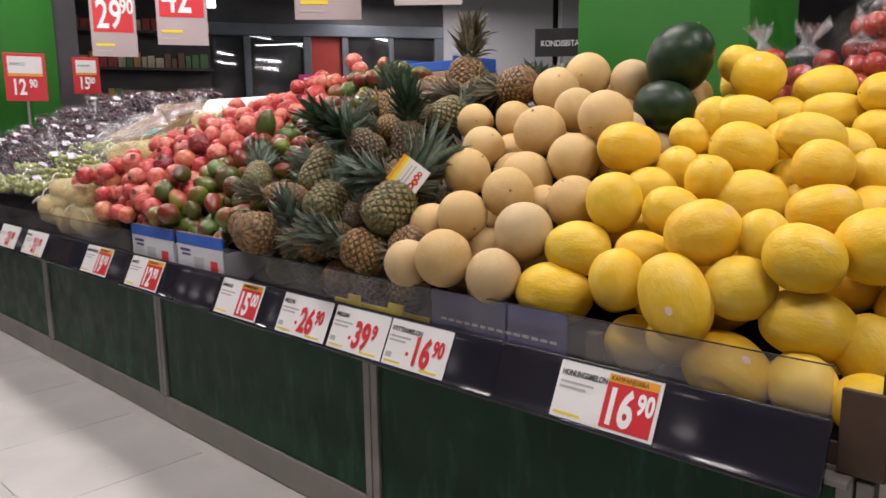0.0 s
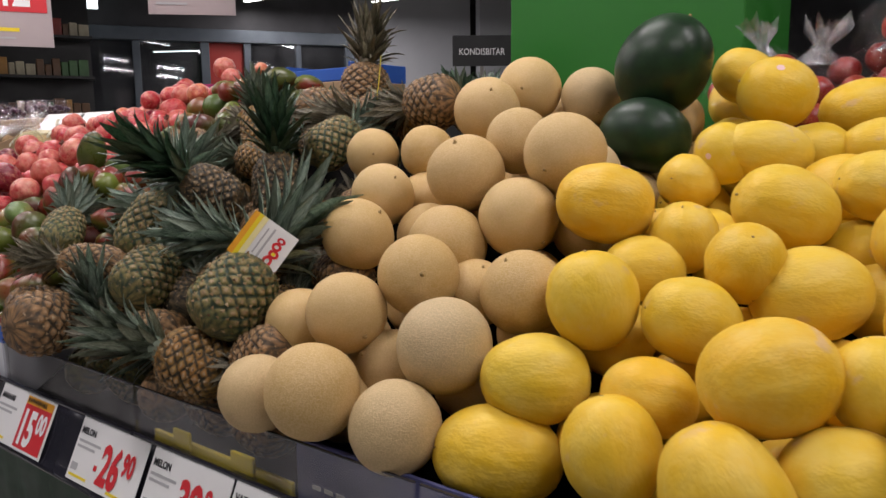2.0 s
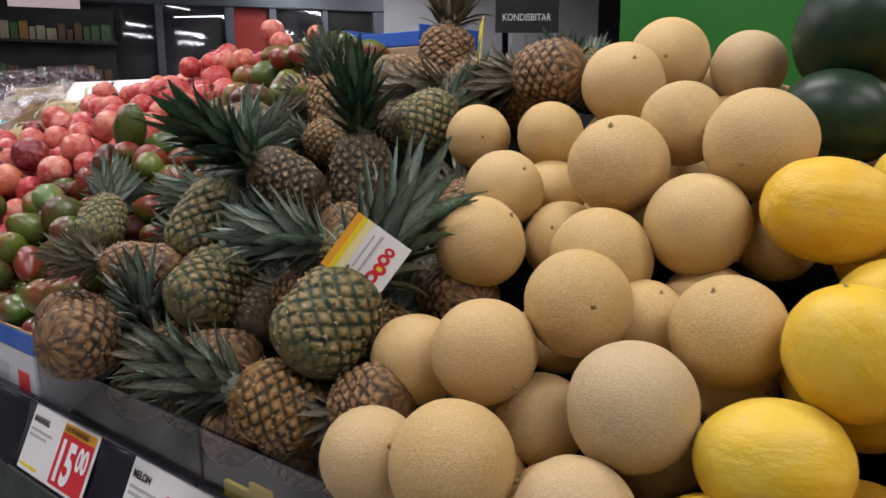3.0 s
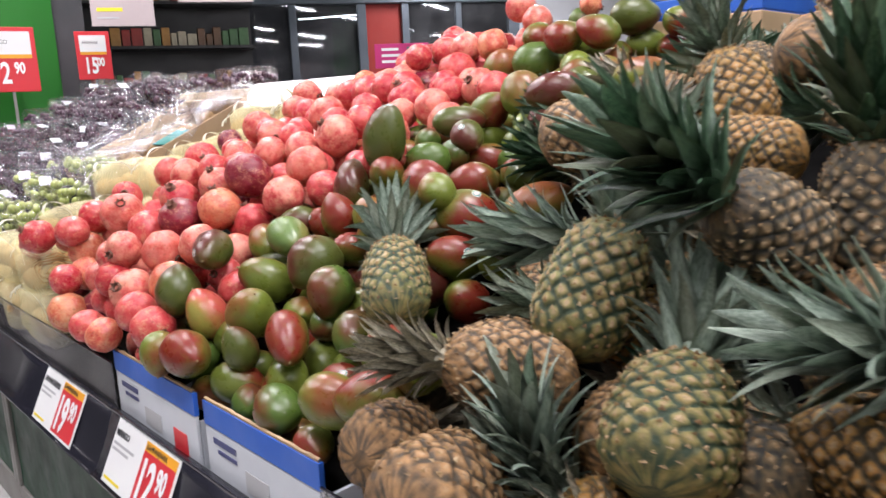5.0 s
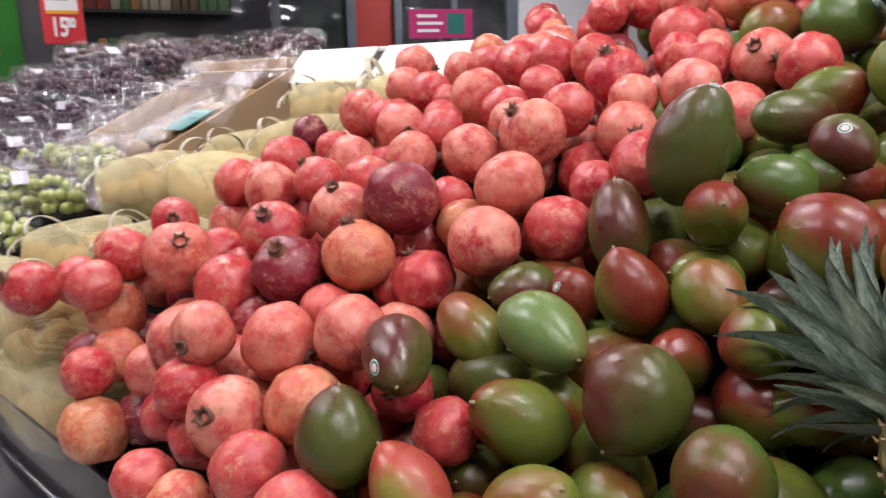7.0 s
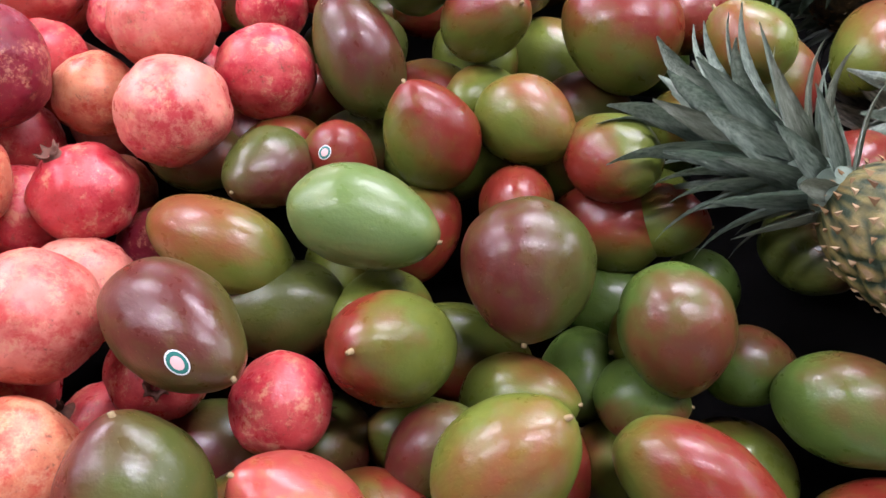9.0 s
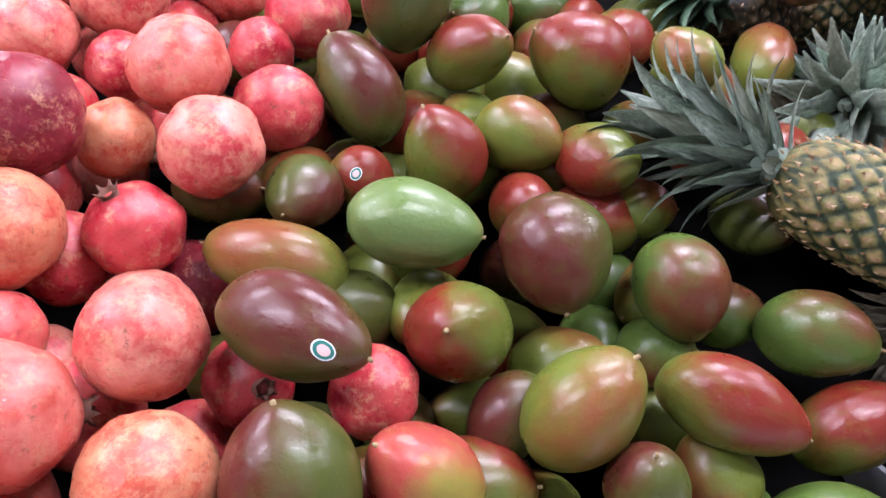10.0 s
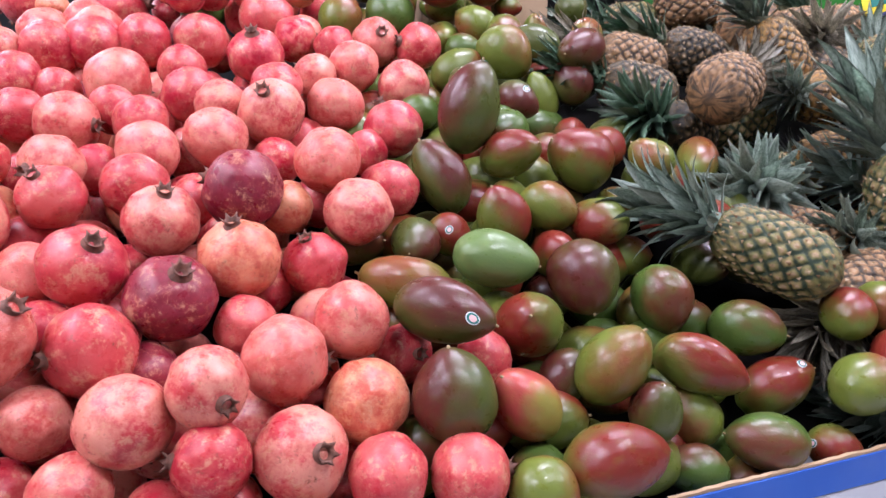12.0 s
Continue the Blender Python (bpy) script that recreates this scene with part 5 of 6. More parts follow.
honeydew(1.381, 0.664, 0.863, 0.140, 0.186, -100, -62)
honeydew(1.456, 0.565, 0.885, 0.131, 0.141, -46, -2)
honeydew(1.501, 0.447, 0.821, 0.136, 0.180, -61, -12)
honeydew(1.440, 0.998, 0.815, 0.146, 0.184, 137, 13)
honeydew(1.463, 0.784, 0.724, 0.133, 0.153, 122, 21)
honeydew(2.020, 0.875, 1.225, 0.106, 0.114, 115, 60)
honeydew(2.182, 0.747, 1.228, 0.106, 0.114, -56, -1)
honeydew(1.579, 0.354, 0.975, 0.148, 0.160, 142, 2)
honeydew(1.550, 0.351, 0.776, 0.133, 0.145, -90, -63)
honeydew(1.428, 0.570, 0.720, 0.150, 0.183, -86, -27)
honeydew(1.560, 0.420, 0.720, 0.120, 0.150, 110, -20)
honeydew(2.420, 0.813, 1.216, 0.110, 0.125, -94, -60)
honeydew(2.420, 0.969, 1.330, 0.120, 0.129, -70, -3)
honeydew(2.420, 0.536, 1.290, 0.118, 0.154, -81, -3)
netted_melon(1.865, 1.611, 1.223, 0.120)
netted_melon(1.887, 1.470, 1.228, 0.120)
netted_melon(1.764, 1.281, 1.193, 0.150)
netted_melon(1.727, 1.460, 1.147, 0.128)
netted_melon(1.623, 1.434, 1.079, 0.140)
netted_melon(1.864, 1.224, 1.252, 0.130)
netted_melon(1.808, 1.093, 1.229, 0.150)
netted_melon(2.001, 1.389, 1.317, 0.150)
netted_melon(2.135, 1.360, 1.367, 0.150)
netted_melon(2.182, 1.227, 1.348, 0.135)
netted_melon(1.741, 1.149, 1.118, 0.146)
netted_melon(1.676, 1.260, 1.066, 0.147)
netted_melon(1.552, 1.229, 1.033, 0.138)
netted_melon(1.462, 1.311, 0.976, 0.137)
netted_melon(1.468, 1.428, 0.938, 0.129)
netted_melon(1.471, 1.115, 0.949, 0.150)
netted_melon(1.600, 1.054, 1.016, 0.138)
netted_melon(1.343, 1.270, 0.882, 0.149)
netted_melon(1.337, 1.392, 0.856, 0.127)
netted_melon(1.373, 1.131, 0.848, 0.139)
netted_melon(1.505, 1.251, 0.885, 0.121)
netted_melon(2.377, 1.867, 0.927, 0.120)
netted_melon(2.420, 2.016, 0.787, 0.086)
netted_melon(2.407, 1.558, 0.735, 0.120)
netted_melon(2.389, 1.271, 0.948, 0.120)
netted_melon(1.913, 1.278, 0.623, 0.120)
netted_melon(2.123, 1.148, 1.178, 0.120)
pomegranate(1.869, 2.974, 1.222, 0.100, 158, 43, 'pale')
pomegranate(1.742, 2.917, 1.165, 0.092, -41, -66, 'pale')
pomegranate(1.665, 2.896, 1.108, 0.089, -19, -58, 'pale')
pomegranate(1.626, 2.962, 1.056, 0.081, 138, 66, 'red')
pomegranate(1.664, 3.036, 1.147, 0.101, 54, 16, 'dark')
pomegranate(1.542, 3.128, 1.060, 0.096, -151, 50, 'dark')
pomegranate(1.598, 3.052, 1.080, 0.097, 158, 75, 'orange')
pomegranate(1.639, 3.132, 1.123, 0.089, -158, 61, 'pale')
pomegranate(1.717, 3.160, 1.152, 0.083, -7, 32, 'red')
pomegranate(1.580, 3.212, 1.094, 0.092, -148, 45, 'red')
pomegranate(1.693, 3.250, 1.151, 0.080, 149, 52, 'red')
pomegranate(1.765, 3.255, 1.177, 0.081, 135, -2, 'pale')
pomegranate(1.793, 3.146, 1.184, 0.085, -41, -1, 'pale')
pomegranate(1.826, 3.056, 1.193, 0.090, -32, 28, 'pale')
pomegranate(1.494, 2.945, 1.026, 0.086, 37, -11, 'pale')
pomegranate(1.451, 3.024, 1.010, 0.092, -75, -16, 'pale')
pomegranate(1.400, 3.100, 1.016, 0.078, -157, -5, 'pale')
pomegranate(1.497, 3.205, 1.030, 0.095, 119, 6, 'red')
pomegranate(1.412, 3.174, 0.990, 0.090, -40, -71, 'pale')
pomegranate(1.429, 2.948, 0.961, 0.090, 17, -12, 'orange')
pomegranate(1.379, 3.023, 0.943, 0.092, -156, 25, 'pale')
pomegranate(1.374, 3.103, 0.956, 0.077, 94, 14, 'red')
pomegranate(1.353, 2.947, 0.920, 0.080, -71, -28, 'red')
pomegranate(1.350, 2.864, 0.904, 0.083, -90, -3, 'red')
pomegranate(1.486, 2.796, 0.960, 0.070, -59, -37, 'red')
pomegranate(1.512, 2.884, 0.970, 0.070, -160, 18, 'red')
pomegranate(1.390, 3.222, 0.941, 0.072, 32, -11, 'pale')
pomegranate(1.466, 3.257, 0.978, 0.070, 24, 2, 'pale')
pomegranate(1.375, 3.155, 0.908, 0.070, -87, -26, 'red')
pomegranate(1.545, 3.054, 1.017, 0.072, 42, -17, 'red')
pomegranate(1.609, 3.269, 1.083, 0.072, 58, -20, 'pale')
pomegranate(1.741, 3.088, 1.125, 0.071, -14, -11, 'red')
pomegranate(1.721, 2.980, 1.109, 0.072, -61, -40, 'orange')
pomegranate(1.863, 2.793, 1.188, 0.094, 69, 64, 'red')
pomegranate(1.733, 2.835, 1.121, 0.085, 25, -53, 'red')
pomegranate(1.942, 2.865, 1.221, 0.093, -34, -3, 'pale')
pomegranate(1.996, 2.735, 1.244, 0.091, 27, -1, 'pale')
pomegranate(2.204, 2.766, 1.273, 0.106, 31, -39, 'pale')
pomegranate(1.930, 2.957, 1.252, 0.083, -57, -21, 'red')
pomegranate(1.993, 2.886, 1.265, 0.075, 47, 22, 'pale')
pomegranate(2.120, 2.750, 1.318, 0.092, -177, 25, 'pale')
pomegranate(2.104, 2.830, 1.311, 0.077, 45, 25, 'red')
pomegranate(2.144, 2.892, 1.326, 0.082, -24, 4, 'red')
pomegranate(2.084, 2.969, 1.300, 0.097, 165, 58, 'red')
pomegranate(1.945, 3.084, 1.247, 0.084, -48, -29, 'red')
pomegranate(1.912, 3.042, 1.233, 0.078, 25, -54, 'pale')
pomegranate(1.993, 3.184, 1.267, 0.102, -49, -22, 'pale')
pomegranate(1.867, 3.245, 1.220, 0.088, -120, -5, 'pale')
pomegranate(1.865, 3.152, 1.216, 0.079, -52, -36, 'red')
pomegranate(1.889, 3.306, 1.231, 0.076, -43, -10, 'red')
pomegranate(2.017, 3.272, 1.255, 0.071, 22, 7, 'red')
pomegranate(2.024, 3.329, 1.277, 0.081, -65, -54, 'red')
pomegranate(2.161, 3.053, 1.326, 0.095, -25, 26, 'red')
pomegranate(2.174, 3.148, 1.326, 0.098, -86, -38, 'red')
pomegranate(2.162, 3.294, 1.318, 0.096, -3, 27, 'red')
pomegranate(2.239, 3.221, 1.342, 0.094, 48, -43, 'pale')
pomegranate(1.829, 2.845, 1.159, 0.070, 59, -5, 'red')
pomegranate(1.815, 2.978, 1.157, 0.070, 34, -41, 'red')
pomegranate(1.801, 3.211, 1.163, 0.070, -14, 0, 'red')
pomegranate(1.505, 3.157, 0.992, 0.070, -96, -7, 'dark')
pomegranate(1.553, 3.255, 1.035, 0.070, 25, 10, 'red')
pomegranate(1.349, 3.510, 1.008, 0.087, 175, 35, 'red')
pomegranate(1.387, 3.373, 1.029, 0.076, 17, -78, 'red')
pomegranate(1.421, 3.391, 0.979, 0.089, 86, -36, 'orange')
pomegranate(1.336, 3.293, 0.936, 0.070, 71, 18, 'red')
pomegranate(1.328, 3.269, 0.867, 0.090, 122, -52, 'orange')
pomegranate(1.313, 3.021, 0.868, 0.070, 15, -51, 'orange')
pomegranate(1.305, 3.083, 0.877, 0.070, 115, -60, 'red')
pomegranate(1.477, 3.292, 1.065, 0.101, -113, 37, 'pale')
pomegranate(1.460, 3.420, 1.051, 0.079, 77, -14, 'red')
pomegranate(1.542, 3.425, 1.092, 0.073, -121, 16, 'red')
pomegranate(1.753, 3.493, 1.123, 0.090, 102, -44, 'red')
pomegranate(1.900, 3.379, 1.241, 0.091, -21, -1, 'pale')
pomegranate(1.888, 3.524, 1.201, 0.075, 88, -43, 'dark')
pomegranate(1.802, 3.342, 1.184, 0.071, 1, -22, 'red')
pomegranate(2.124, 3.465, 1.324, 0.094, -74, -5, 'pale')
pomegranate(2.166, 3.372, 1.317, 0.084, -35, -48, 'pale')
pomegranate(2.169, 3.227, 1.323, 0.102, 94, -44, 'red')
pomegranate(2.403, 3.190, 1.387, 0.113, -102, 13, 'red')
pomegranate(2.322, 3.247, 1.360, 0.094, 87, 6, 'pale')
pomegranate(2.542, 3.445, 1.427, 0.086, 46, 17, 'red')
pomegranate(2.226, 2.930, 1.366, 0.102, 31, -72, 'red')
pomegranate(2.026, 2.814, 1.279, 0.088, -22, -32, 'pale')
pomegranate(2.211, 2.867, 1.337, 0.071, -3, -29, 'pale')
pomegranate(2.092, 2.678, 1.309, 0.089, 99, 16, 'red')
pomegranate(2.287, 3.027, 1.421, 0.086, 112, -27, 'red')
pomegranate(2.417, 3.025, 1.435, 0.086, -2, -15, 'red')
pomegranate(2.441, 2.953, 1.427, 0.086, 130, -10, 'red')
pomegranate(2.739, 3.572, 1.456, 0.086, -26, -8, 'red')
pomegranate(1.908, 3.188, 1.231, 0.072, 131, -16, 'red')
pomegranate(1.748, 3.027, 1.134, 0.070, 103, -12, 'red')
mango(1.472, 2.846, 1.029, 0.075, 0.120, -135, -5, 'purple', sticker=(-0.96, -0.26, 0.13), blush=(0.24, 0.97, 1.06))
mango(1.592, 2.856, 1.026, 0.072, 0.124, 65, 13, 'lime', blush=(-0.62, -0.86, 0.09))
mango(1.573, 2.743, 1.052, 0.079, 0.110, -107, -13, 'leaf')
mango(1.509, 2.723, 0.986, 0.084, 0.108, 153, 30, 'red', blush=(-0.03, 1.05, 0.10))
mango(1.552, 2.626, 1.018, 0.097, 0.104, 168, -39, 'purple', blush=(0.24, 0.97, 1.06))
mango(1.636, 2.629, 1.030, 0.064, 0.083, -177, 29, 'red', blush=(-0.06, 0.01, 1.06))
mango(1.519, 2.533, 0.988, 0.082, 0.091, -173, -66, 'green', blush=(-0.06, 0.01, 1.06))
mango(1.436, 2.652, 0.952, 0.084, 0.105, -106, 50, 'lime')
mango(1.403, 2.858, 0.966, 0.089, 0.099, 41, 79, 'purple', blush=(0.24, 0.97, 1.06))
mango(1.411, 2.775, 0.936, 0.074, 0.098, 98, 51, 'pink', blush=(0.24, 0.97, 1.06))
mango(1.431, 2.534, 0.931, 0.073, 0.117, -121, -19, 'red', blush=(0.24, 0.97, 1.06))
mango(1.481, 2.423, 0.945, 0.075, 0.098, -124, -6, 'green', blush=(-0.62, -0.86, 0.09))
mango(1.440, 2.406, 0.878, 0.074, 0.108, -101, 24, 'red', sticker=(-0.37, -0.50, 0.79), blush=(-0.35, -0.94, 1.05))
mango(1.340, 2.705, 0.891, 0.084, 0.115, -100, 6, 'red', blush=(-0.03, 1.05, 0.10))
mango(1.391, 2.621, 0.907, 0.062, 0.080, 164, 74, 'purple')
mango(1.429, 2.539, 0.868, 0.070, 0.079, 44, 55, 'lime', blush=(-0.03, 1.05, 0.10))
mango(1.372, 2.479, 0.852, 0.073, 0.102, 73, 11, 'green')
mango(1.365, 2.376, 0.825, 0.060, 0.067, -115, -19, 'red', sticker=(0.16, 0.95, 0.28))
mango(1.327, 2.794, 0.876, 0.072, 0.081, -128, -58, 'lime')
mango(1.423, 2.887, 0.906, 0.060, 0.067, -121, -17, 'green')
mango(1.473, 2.697, 0.922, 0.060, 0.082, 108, -52, 'purple')
mango(1.538, 2.468, 0.940, 0.060, 0.067, -95, -4, 'green')
mango(1.783, 2.694, 1.224, 0.091, 0.137, -87, 74, 'purple', sticker=(-0.03, -0.32, 0.95), blush=(-0.03, 1.05, 0.10))
mango(1.742, 2.759, 1.132, 0.076, 0.117, 42, 57, 'purple', blush=(-0.06, 0.01, 1.06))
mango(1.743, 2.647, 1.156, 0.070, 0.104, -148, 22, 'red', blush=(-0.06, 0.01, 1.06))
mango(1.739, 2.536, 1.141, 0.094, 0.105, 77, 37, 'red', blush=(-0.06, 0.01, 1.06))
mango(1.660, 2.698, 1.083, 0.076, 0.094, 109, 69, 'red', blush=(-0.06, 0.01, 1.06))
mango(1.676, 2.619, 1.085, 0.072, 0.088, -127, -15, 'lime', blush=(-0.62, -0.86, 0.09))
mango(1.651, 2.827, 1.064, 0.066, 0.084, 155, -7, 'purple')
mango(1.673, 2.770, 1.060, 0.060, 0.067, -113, -40, 'red', sticker=(-0.82, 0.34, 0.46))
mango(2.020, 2.537, 1.293, 0.096, 0.108, -127, -36, 'lime', blush=(-0.06, 0.01, 1.06))
mango(1.962, 2.435, 1.242, 0.075, 0.084, 30, 49, 'purple', blush=(-0.06, 0.01, 1.06))
mango(1.891, 2.569, 1.222, 0.066, 0.077, -109, -31, 'purple', sticker=(-0.73, -0.18, 0.66))
mango(1.686, 2.446, 1.144, 0.065, 0.075, 61, 39, 'lime')
mango(1.967, 2.488, 1.221, 0.060, 0.089, 56, 70, 'lime')
mango(2.092, 2.440, 1.309, 0.085, 0.098, 78, 32, 'purple')
mango(1.928, 2.731, 1.206, 0.060, 0.067, 62, 18, 'green')
mango(2.121, 2.577, 1.302, 0.060, 0.072, -102, -2, 'green')
mango(1.880, 2.597, 1.188, 0.062, 0.069, -100, -2, 'green')
mango(1.633, 2.510, 1.014, 0.060, 0.067, -107, 0, 'red')
mango(1.375, 2.576, 0.830, 0.060, 0.077, 58, 6, 'green')
mango(1.518, 2.550, 0.933, 0.060, 0.067, -114, 2, 'green')
mango(2.187, 2.527, 1.352, 0.075, 0.089, 69, 30, 'lime')
mango(1.938, 2.639, 1.250, 0.067, 0.113, -31, 3, 'purple')
mango(2.248, 2.787, 1.367, 0.086, 0.104, -37, 10, 'lime', blush=(-0.99, 0.36, 0.08))
mango(2.252, 2.683, 1.374, 0.098, 0.122, -45, 1, 'green')
mango(1.826, 2.618, 1.182, 0.072, 0.088, 134, 9, 'green')
mango(1.877, 2.528, 1.132, 0.073, 0.082, 130, -2, 'red', blush=(-0.99, 0.36, 0.08))
mango(1.726, 2.416, 1.101, 0.096, 0.108, -27, -3, 'red', sticker=(-0.04, -0.49, 0.87))
mango(1.739, 2.651, 1.089, 0.060, 0.082, 139, 10, 'lime')
mango(1.732, 2.479, 1.065, 0.060, 0.067, 152, 3, 'lime')
mango(1.709, 2.409, 1.036, 0.060, 0.096, 148, 14, 'pink', blush=(-0.07, -0.09, 1.05))
mango(1.639, 2.365, 1.046, 0.072, 0.093, 147, 23, 'red', sticker=(-0.06, -0.93, 0.36), blush=(-0.06, -0.10, 1.05))
mango(1.770, 2.300, 1.119, 0.073, 0.125, -32, 18, 'lime', blush=(-0.99, 0.37, 0.10))
mango(1.924, 2.452, 1.149, 0.066, 0.103, -35, -2, 'red', blush=(-0.06, -0.10, 1.05))
mango(1.968, 2.413, 1.295, 0.082, 0.118, 127, -2, 'purple')
mango(2.112, 2.321, 1.321, 0.072, 0.123, -33, 10, 'lime', blush=(-0.06, -0.10, 1.05))
mango(1.794, 2.469, 1.146, 0.076, 0.090, 136, 0, 'red', blush=(-0.99, 0.37, 0.10))
mango(2.140, 2.414, 1.333, 0.066, 0.074, 104, 66, 'lime')
mango(1.669, 2.302, 1.050, 0.067, 0.075, 88, 75, 'lime')
mango(2.140, 2.488, 1.334, 0.073, 0.081, 135, 0, 'red')
mango(2.420, 2.679, 1.362, 0.065, 0.092, -104, -11, 'lime')
mango(2.280, 2.486, 1.356, 0.066, 0.084, -111, -30, 'lime')
mango(2.411, 2.378, 1.340, 0.066, 0.079, -113, -20, 'red')
mango(2.420, 2.521, 1.336, 0.058, 0.083, -109, -20, 'lime')
mango(2.383, 2.546, 1.390, 0.050, 0.071, -108, -10, 'red')
mango(2.420, 2.353, 1.395, 0.046, 0.066, -113, -11, 'red')
mango(2.259, 2.276, 1.378, 0.074, 0.074, -113, -68, 'purple')
mango(2.415, 2.674, 1.464, 0.069, 0.081, -33, -62, 'green')
mango(2.381, 2.504, 1.465, 0.088, 0.113, -43, -1, 'purple')
mango(2.410, 2.396, 1.442, 0.072, 0.102, -44, -11, 'red')
mango(2.373, 3.033, 1.378, 0.087, 0.108, -35, -22, 'green')
mango(2.423, 2.805, 1.343, 0.080, 0.096, -39, -1, 'pink')
mango(2.421, 2.498, 1.405, 0.074, 0.097, -43, -1, 'lime')
mango(2.427, 2.431, 1.389, 0.066, 0.081, -45, -1, 'red')
mango(2.420, 2.613, 1.405, 0.076, 0.088, -40, -31, 'red')
mango(2.423, 2.730, 1.435, 0.075, 0.078, -40, -1, 'lime')
pomegranate(2.307, 3.316, 1.344, 0.097)
pomegranate(2.231, 3.062, 1.330, 0.093)
pomegranate(2.270, 3.143, 1.313, 0.099)
pomegranate(2.343, 2.953, 1.373, 0.096)
pomegranate(2.335, 2.807, 1.372, 0.093)
pomegranate(2.398, 3.310, 1.392, 0.065)
pomegranate(2.468, 3.102, 1.389, 0.071)
pomegranate(2.374, 2.880, 1.396, 0.070)
pomegranate(1.497, 3.540, 1.036, 0.081)
pomegranate(1.433, 3.549, 0.994, 0.084)
pomegranate(1.383, 3.662, 0.970, 0.083)
pomegranate(2.450, 3.366, 1.406, 0.095)
pomegranate(2.425, 2.881, 1.530, 0.085)
pomegranate(2.399, 2.805, 1.485, 0.079)
pomegranate(2.426, 2.853, 1.438, 0.081)
pomegranate(2.430, 2.786, 1.405, 0.068)
pomegranate(2.410, 2.647, 1.507, 0.057)
pomegranate(2.422, 3.133, 1.467, 0.077)
pineapple(1.417, 1.546, 0.985, 0.137, 0.166, -12, 44, 0.187, 'green')
pineapple(1.448, 1.878, 0.976, 0.128, 0.152, 15, 30, 0.154, 'green')
pineapple(1.566, 2.053, 1.060, 0.122, 0.185, -5, 55, 0.175, 'green')
pineapple(1.444, 2.082, 0.982, 0.100, 0.160, 131, 10, 0.100, 'brown')
pineapple(1.324, 2.076, 0.878, 0.137, 0.165, 14, -7, 0.124, 'brown')
pineapple(1.360, 1.594, 0.865, 0.123, 0.141, 128, 22, 0.135, 'yellow')
pineapple(1.900, 2.040, 1.280, 0.110, 0.150, 59, 60, 0.110, 'yellow')
pineapple(1.775, 2.130, 1.070, 0.105, 0.150, 127, 5, 0.160, 'green')
pineapple(1.745, 1.800, 1.150, 0.118, 0.170, 60, 80, 0.150, 'dark')
pineapple(1.900, 1.770, 1.250, 0.115, 0.150, -29, 30, 0.120, 'green')
pineapple(2.250, 1.988, 1.406, 0.145, 0.152, 2, 79, 0.159, 'brown')
pineapple(2.000, 1.542, 1.341, 0.124, 0.142, 92, -6, 0.111, 'brown')
pineapple(1.690, 1.760, 1.050, 0.113, 0.150, -21, -5, 0.090, 'brown')
pineapple(1.840, 1.980, 1.205, 0.100, 0.130, 100, 10, 0.090, 'yellow')
pineapple(1.575, 1.640, 1.040, 0.102, 0.133, 128, 16, 0.150, 'green')
pineapple(2.074, 1.955, 1.329, 0.127, 0.203, -44, -11, 0.114, 'brown')
pineapple(2.049, 1.738, 1.321, 0.117, 0.152, 118, -3, 0.140, 'brown')
pineapple(1.401, 1.452, 0.892, 0.100, 0.120, 103, -24, 0.080, 'brown')
pineapple(1.514, 2.361, 1.035, 0.100, 0.178, 50, 22, 0.138, 'green')
pineapple(1.610, 1.865, 1.147, 0.110, 0.140, 145, 35, 0.165, 'dark')
pineapple(1.365, 2.205, 0.885, 0.105, 0.140, 20, -8, 0.10, 'brown')
pineapple(1.405, 1.990, 0.830, 0.095, 0.120, 90, 75, 0.13, 'green')
pineapple(1.800, 2.225, 1.235, 0.112, 0.150, -60, 12, 0.11, 'brown')



def small_top(x, y):
    """The height of the middles of the topmost mangoes and pomegranates."""
    u, v = x - 1.4, y - 2.9
    return 0.957 + 0.618 * u + 0.121 * v - 0.17 * u * u - 0.178 * u * v + 0.011 * v * v


def heap(make, x0, x1, y0, y1, step, r, drop, tight, top=bed_top):
    """Fills the heap under and behind the fruits that lie on top."""
    i, x = 0, x0
    while x < x1:
        y = y0 + (step / 2 if i % 2 else 0)
        while y < y1:
            p = Vector((x + rng.uniform(-0.01, 0.01), y + rng.uniform(-0.012, 0.012), 0))
            p.z = top(p.x, p.y) - r - drop
            if all((p - c).length > (r + q) * tight for c, q in PLACED + (CROWNS if make is any_mango else [])):
                make(p.x, p.y, p.z)
            y += step
        x += step * 0.82
        i += 1


def any_pomegranate(x, y, z):
    pomegranate(x, y, z, rng.uniform(0.075, 0.09))


def any_mango(x, y, z):
    d = rng.uniform(0.068, 0.08)
    mango(x, y, z, d, d * 1.3, rng.uniform(0, 360), rng.uniform(-20, 30), rng.choice(("green", "purple", "red", "lime", "red")))


def any_honeydew(x, y, z):
    d = rng.uniform(0.115, 0.13)
    honeydew(x, y, z, d, d * 1.2, rng.uniform(0, 360), rng.uniform(-20, 20))


def any_netted(x, y, z):
    netted_melon(x, y, z, rng.uniform(0.12, 0.135))


def any_pineapple(x, y, z):
    pineapple(x, y, z, 0.108, 0.15, rng.uniform(20, 110), rng.uniform(-15, 25), 0.12, rng.choice(("brown", "brown", "green", "dark", "yellow")))


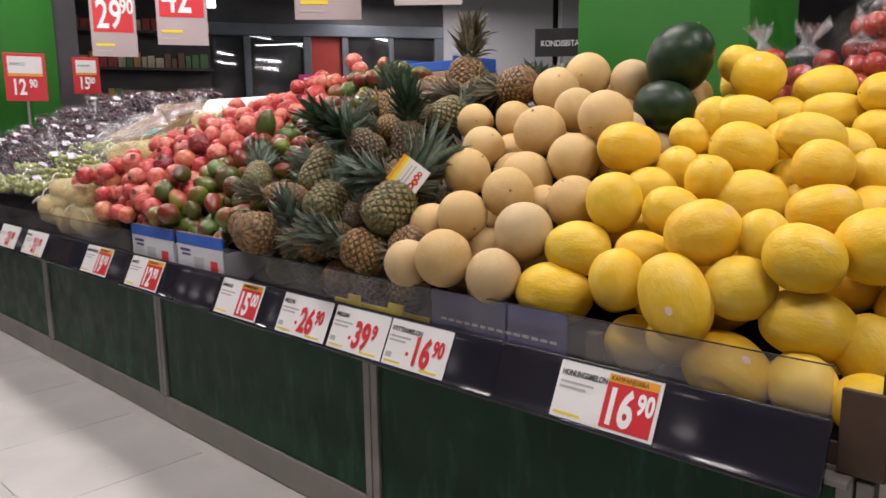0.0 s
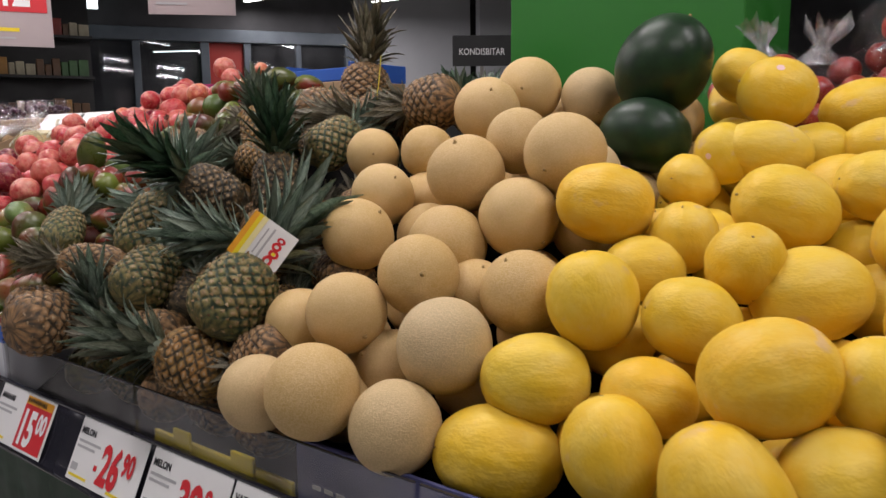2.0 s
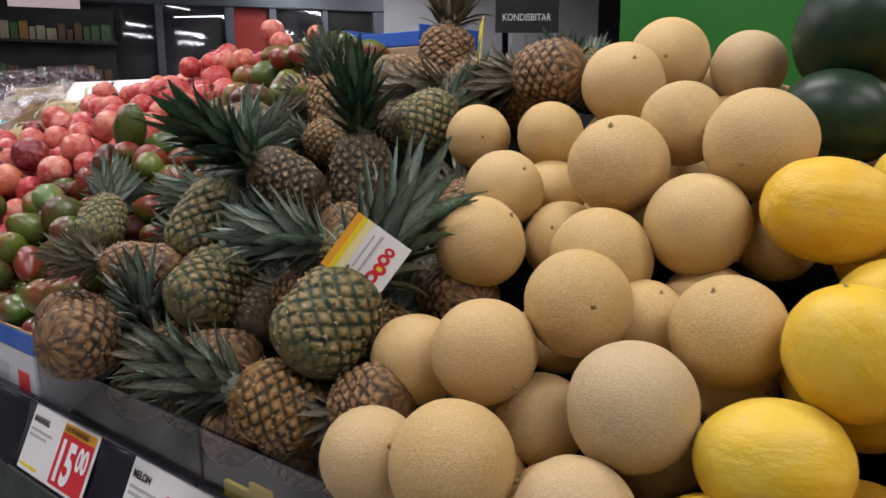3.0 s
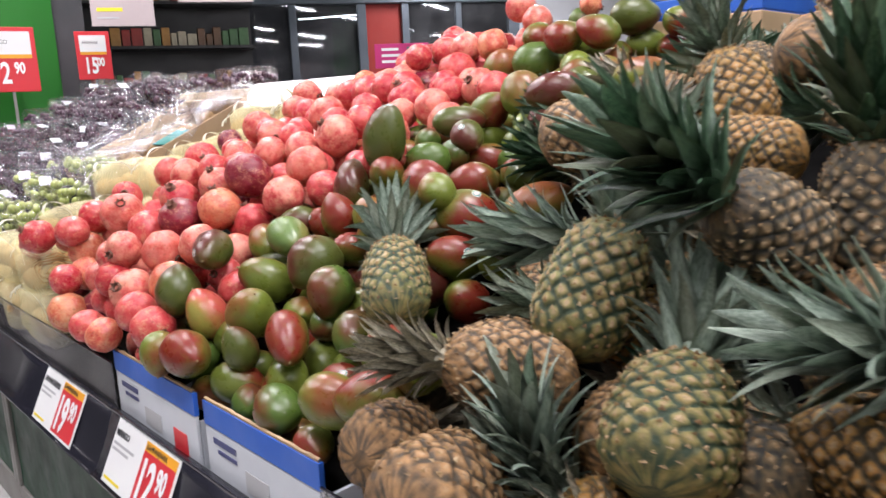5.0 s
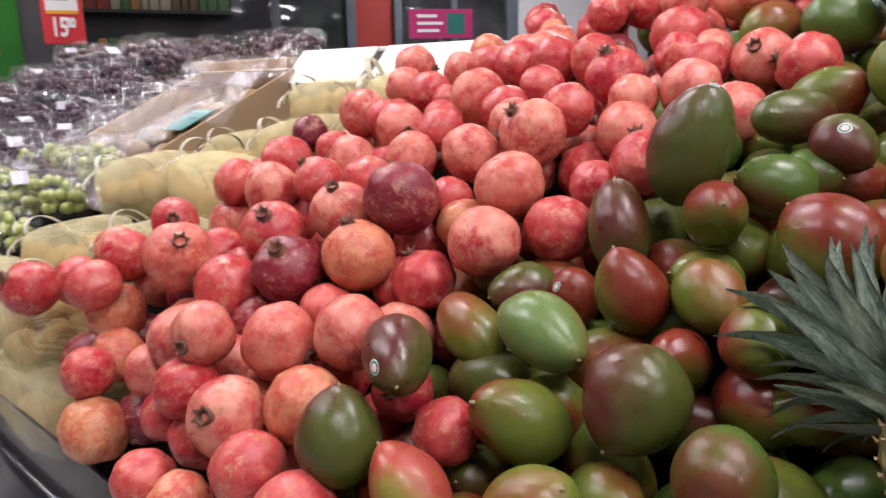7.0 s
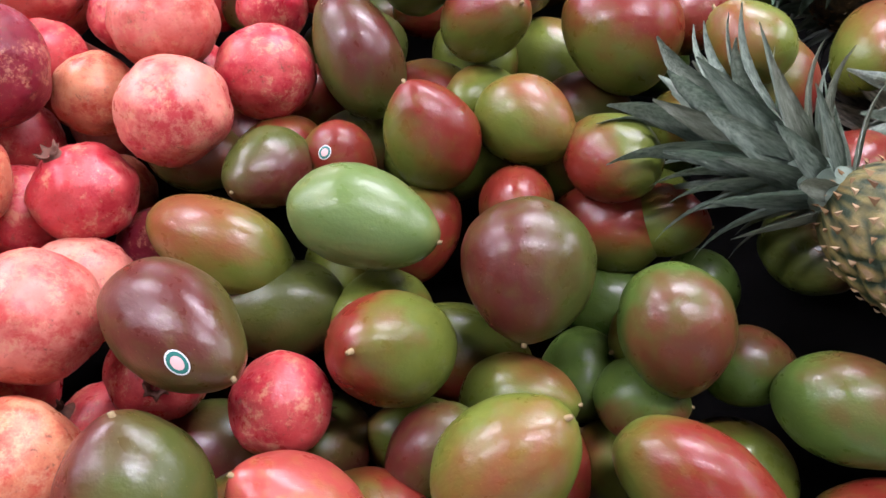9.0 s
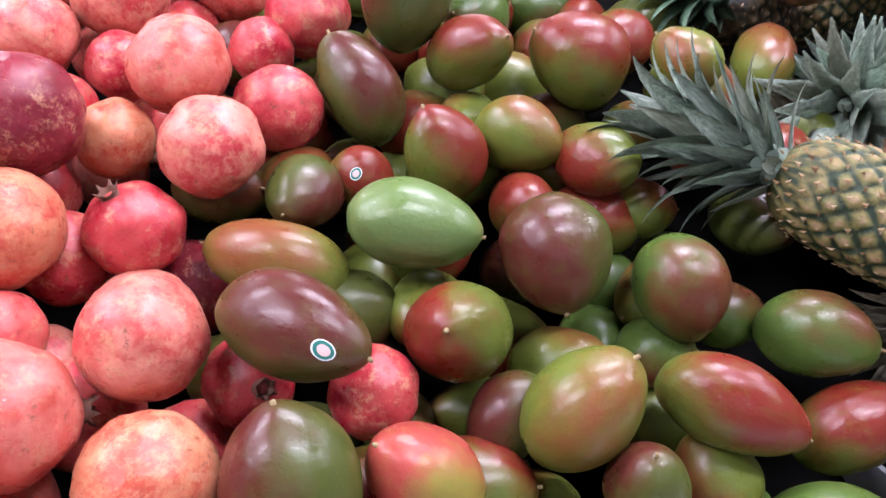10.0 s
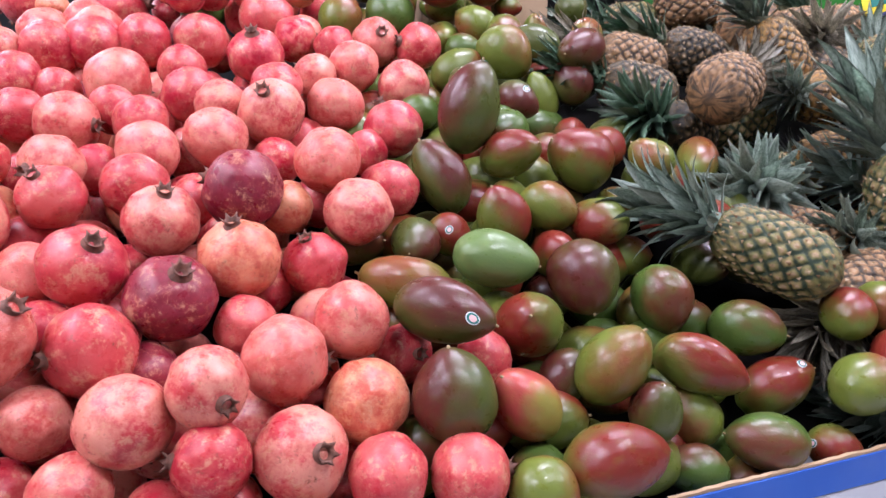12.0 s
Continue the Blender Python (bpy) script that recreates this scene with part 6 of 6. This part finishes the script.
for k in range(5):
    pineapple(1.432 + 0.01 * (k % 2), 1.50 + 0.148 * k, 0.752, 0.108, 0.15, rng.choice((70, 85, 40)), rng.uniform(-5, 15), 0.12, rng.choice(("green", "brown", "brown")))
heap(any_pineapple, 1.41, 1.95, 1.50, 2.26, 0.15, 0.07, 0.045, 0.86)
heap(any_pineapple, 1.40, 1.80, 1.48, 2.24, 0.14, 0.06, 0.075, 0.66)
heap(any_pineapple, 1.95, 2.36, 1.56, 2.36, 0.15, 0.07, -0.01, 0.82)
heap(any_mango, 1.375, 1.50, 2.19, 2.33, 0.078, 0.040, 0.01, 0.72)
heap(any_mango, 1.60, 2.10, 2.24, 2.48, 0.082, 0.040, 0.0, 0.85, small_top)
heap(any_mango, 1.375, 1.62, 2.33, 2.50, 0.082, 0.040, 0.02, 0.85)
heap(any_mango, 1.375, 1.62, 2.33, 2.50, 0.082, 0.040, 0.07, 0.75)
for lift in (0.10, 0.05):
    heap(any_pomegranate, 2.22, 2.46, 2.74, 3.12, 0.085, 0.041, -lift, 0.88)
    heap(any_mango, 2.22, 2.46, 2.50, 2.76, 0.09, 0.042, -lift, 0.88)
for drop, tight in ((-0.035, 0.98), (0.0, 0.92), (0.035, 0.78), (0.08, 0.70)):
    heap(any_pomegranate, 1.385, 2.34, 2.93, 3.46, 0.082, 0.041, drop, tight, small_top)
    heap(any_mango, 1.385, 2.34, 2.47, 2.92, 0.078, 0.038, drop, tight * 0.95, small_top)
for drop, tight in ((0.0, 0.92), (0.045, 0.76), (0.09, 0.68)):
    heap(any_netted, 1.44, 2.36, 1.06, 1.47, 0.125, 0.062, drop + 0.02, tight)
    heap(any_honeydew, 1.44, 2.36, 0.31, 0.95, 0.125, 0.065, drop + 0.02, tight)

# ---- floor tiles along the aisle ----
tile_mesh = finish(box(-0.2985, 0.2985, -0.2985, 0.2985, -0.0038, 0.0, 0.0012), "tile")
tile_mesh.materials.append(FLOOR)
for i in range(9):
    for j in range(22):
        t = link_mesh("tile", tile_mesh, floor)
        t.matrix_basis = pose(1.0 - i * 0.6, -2.0 + j * 0.6, 0)
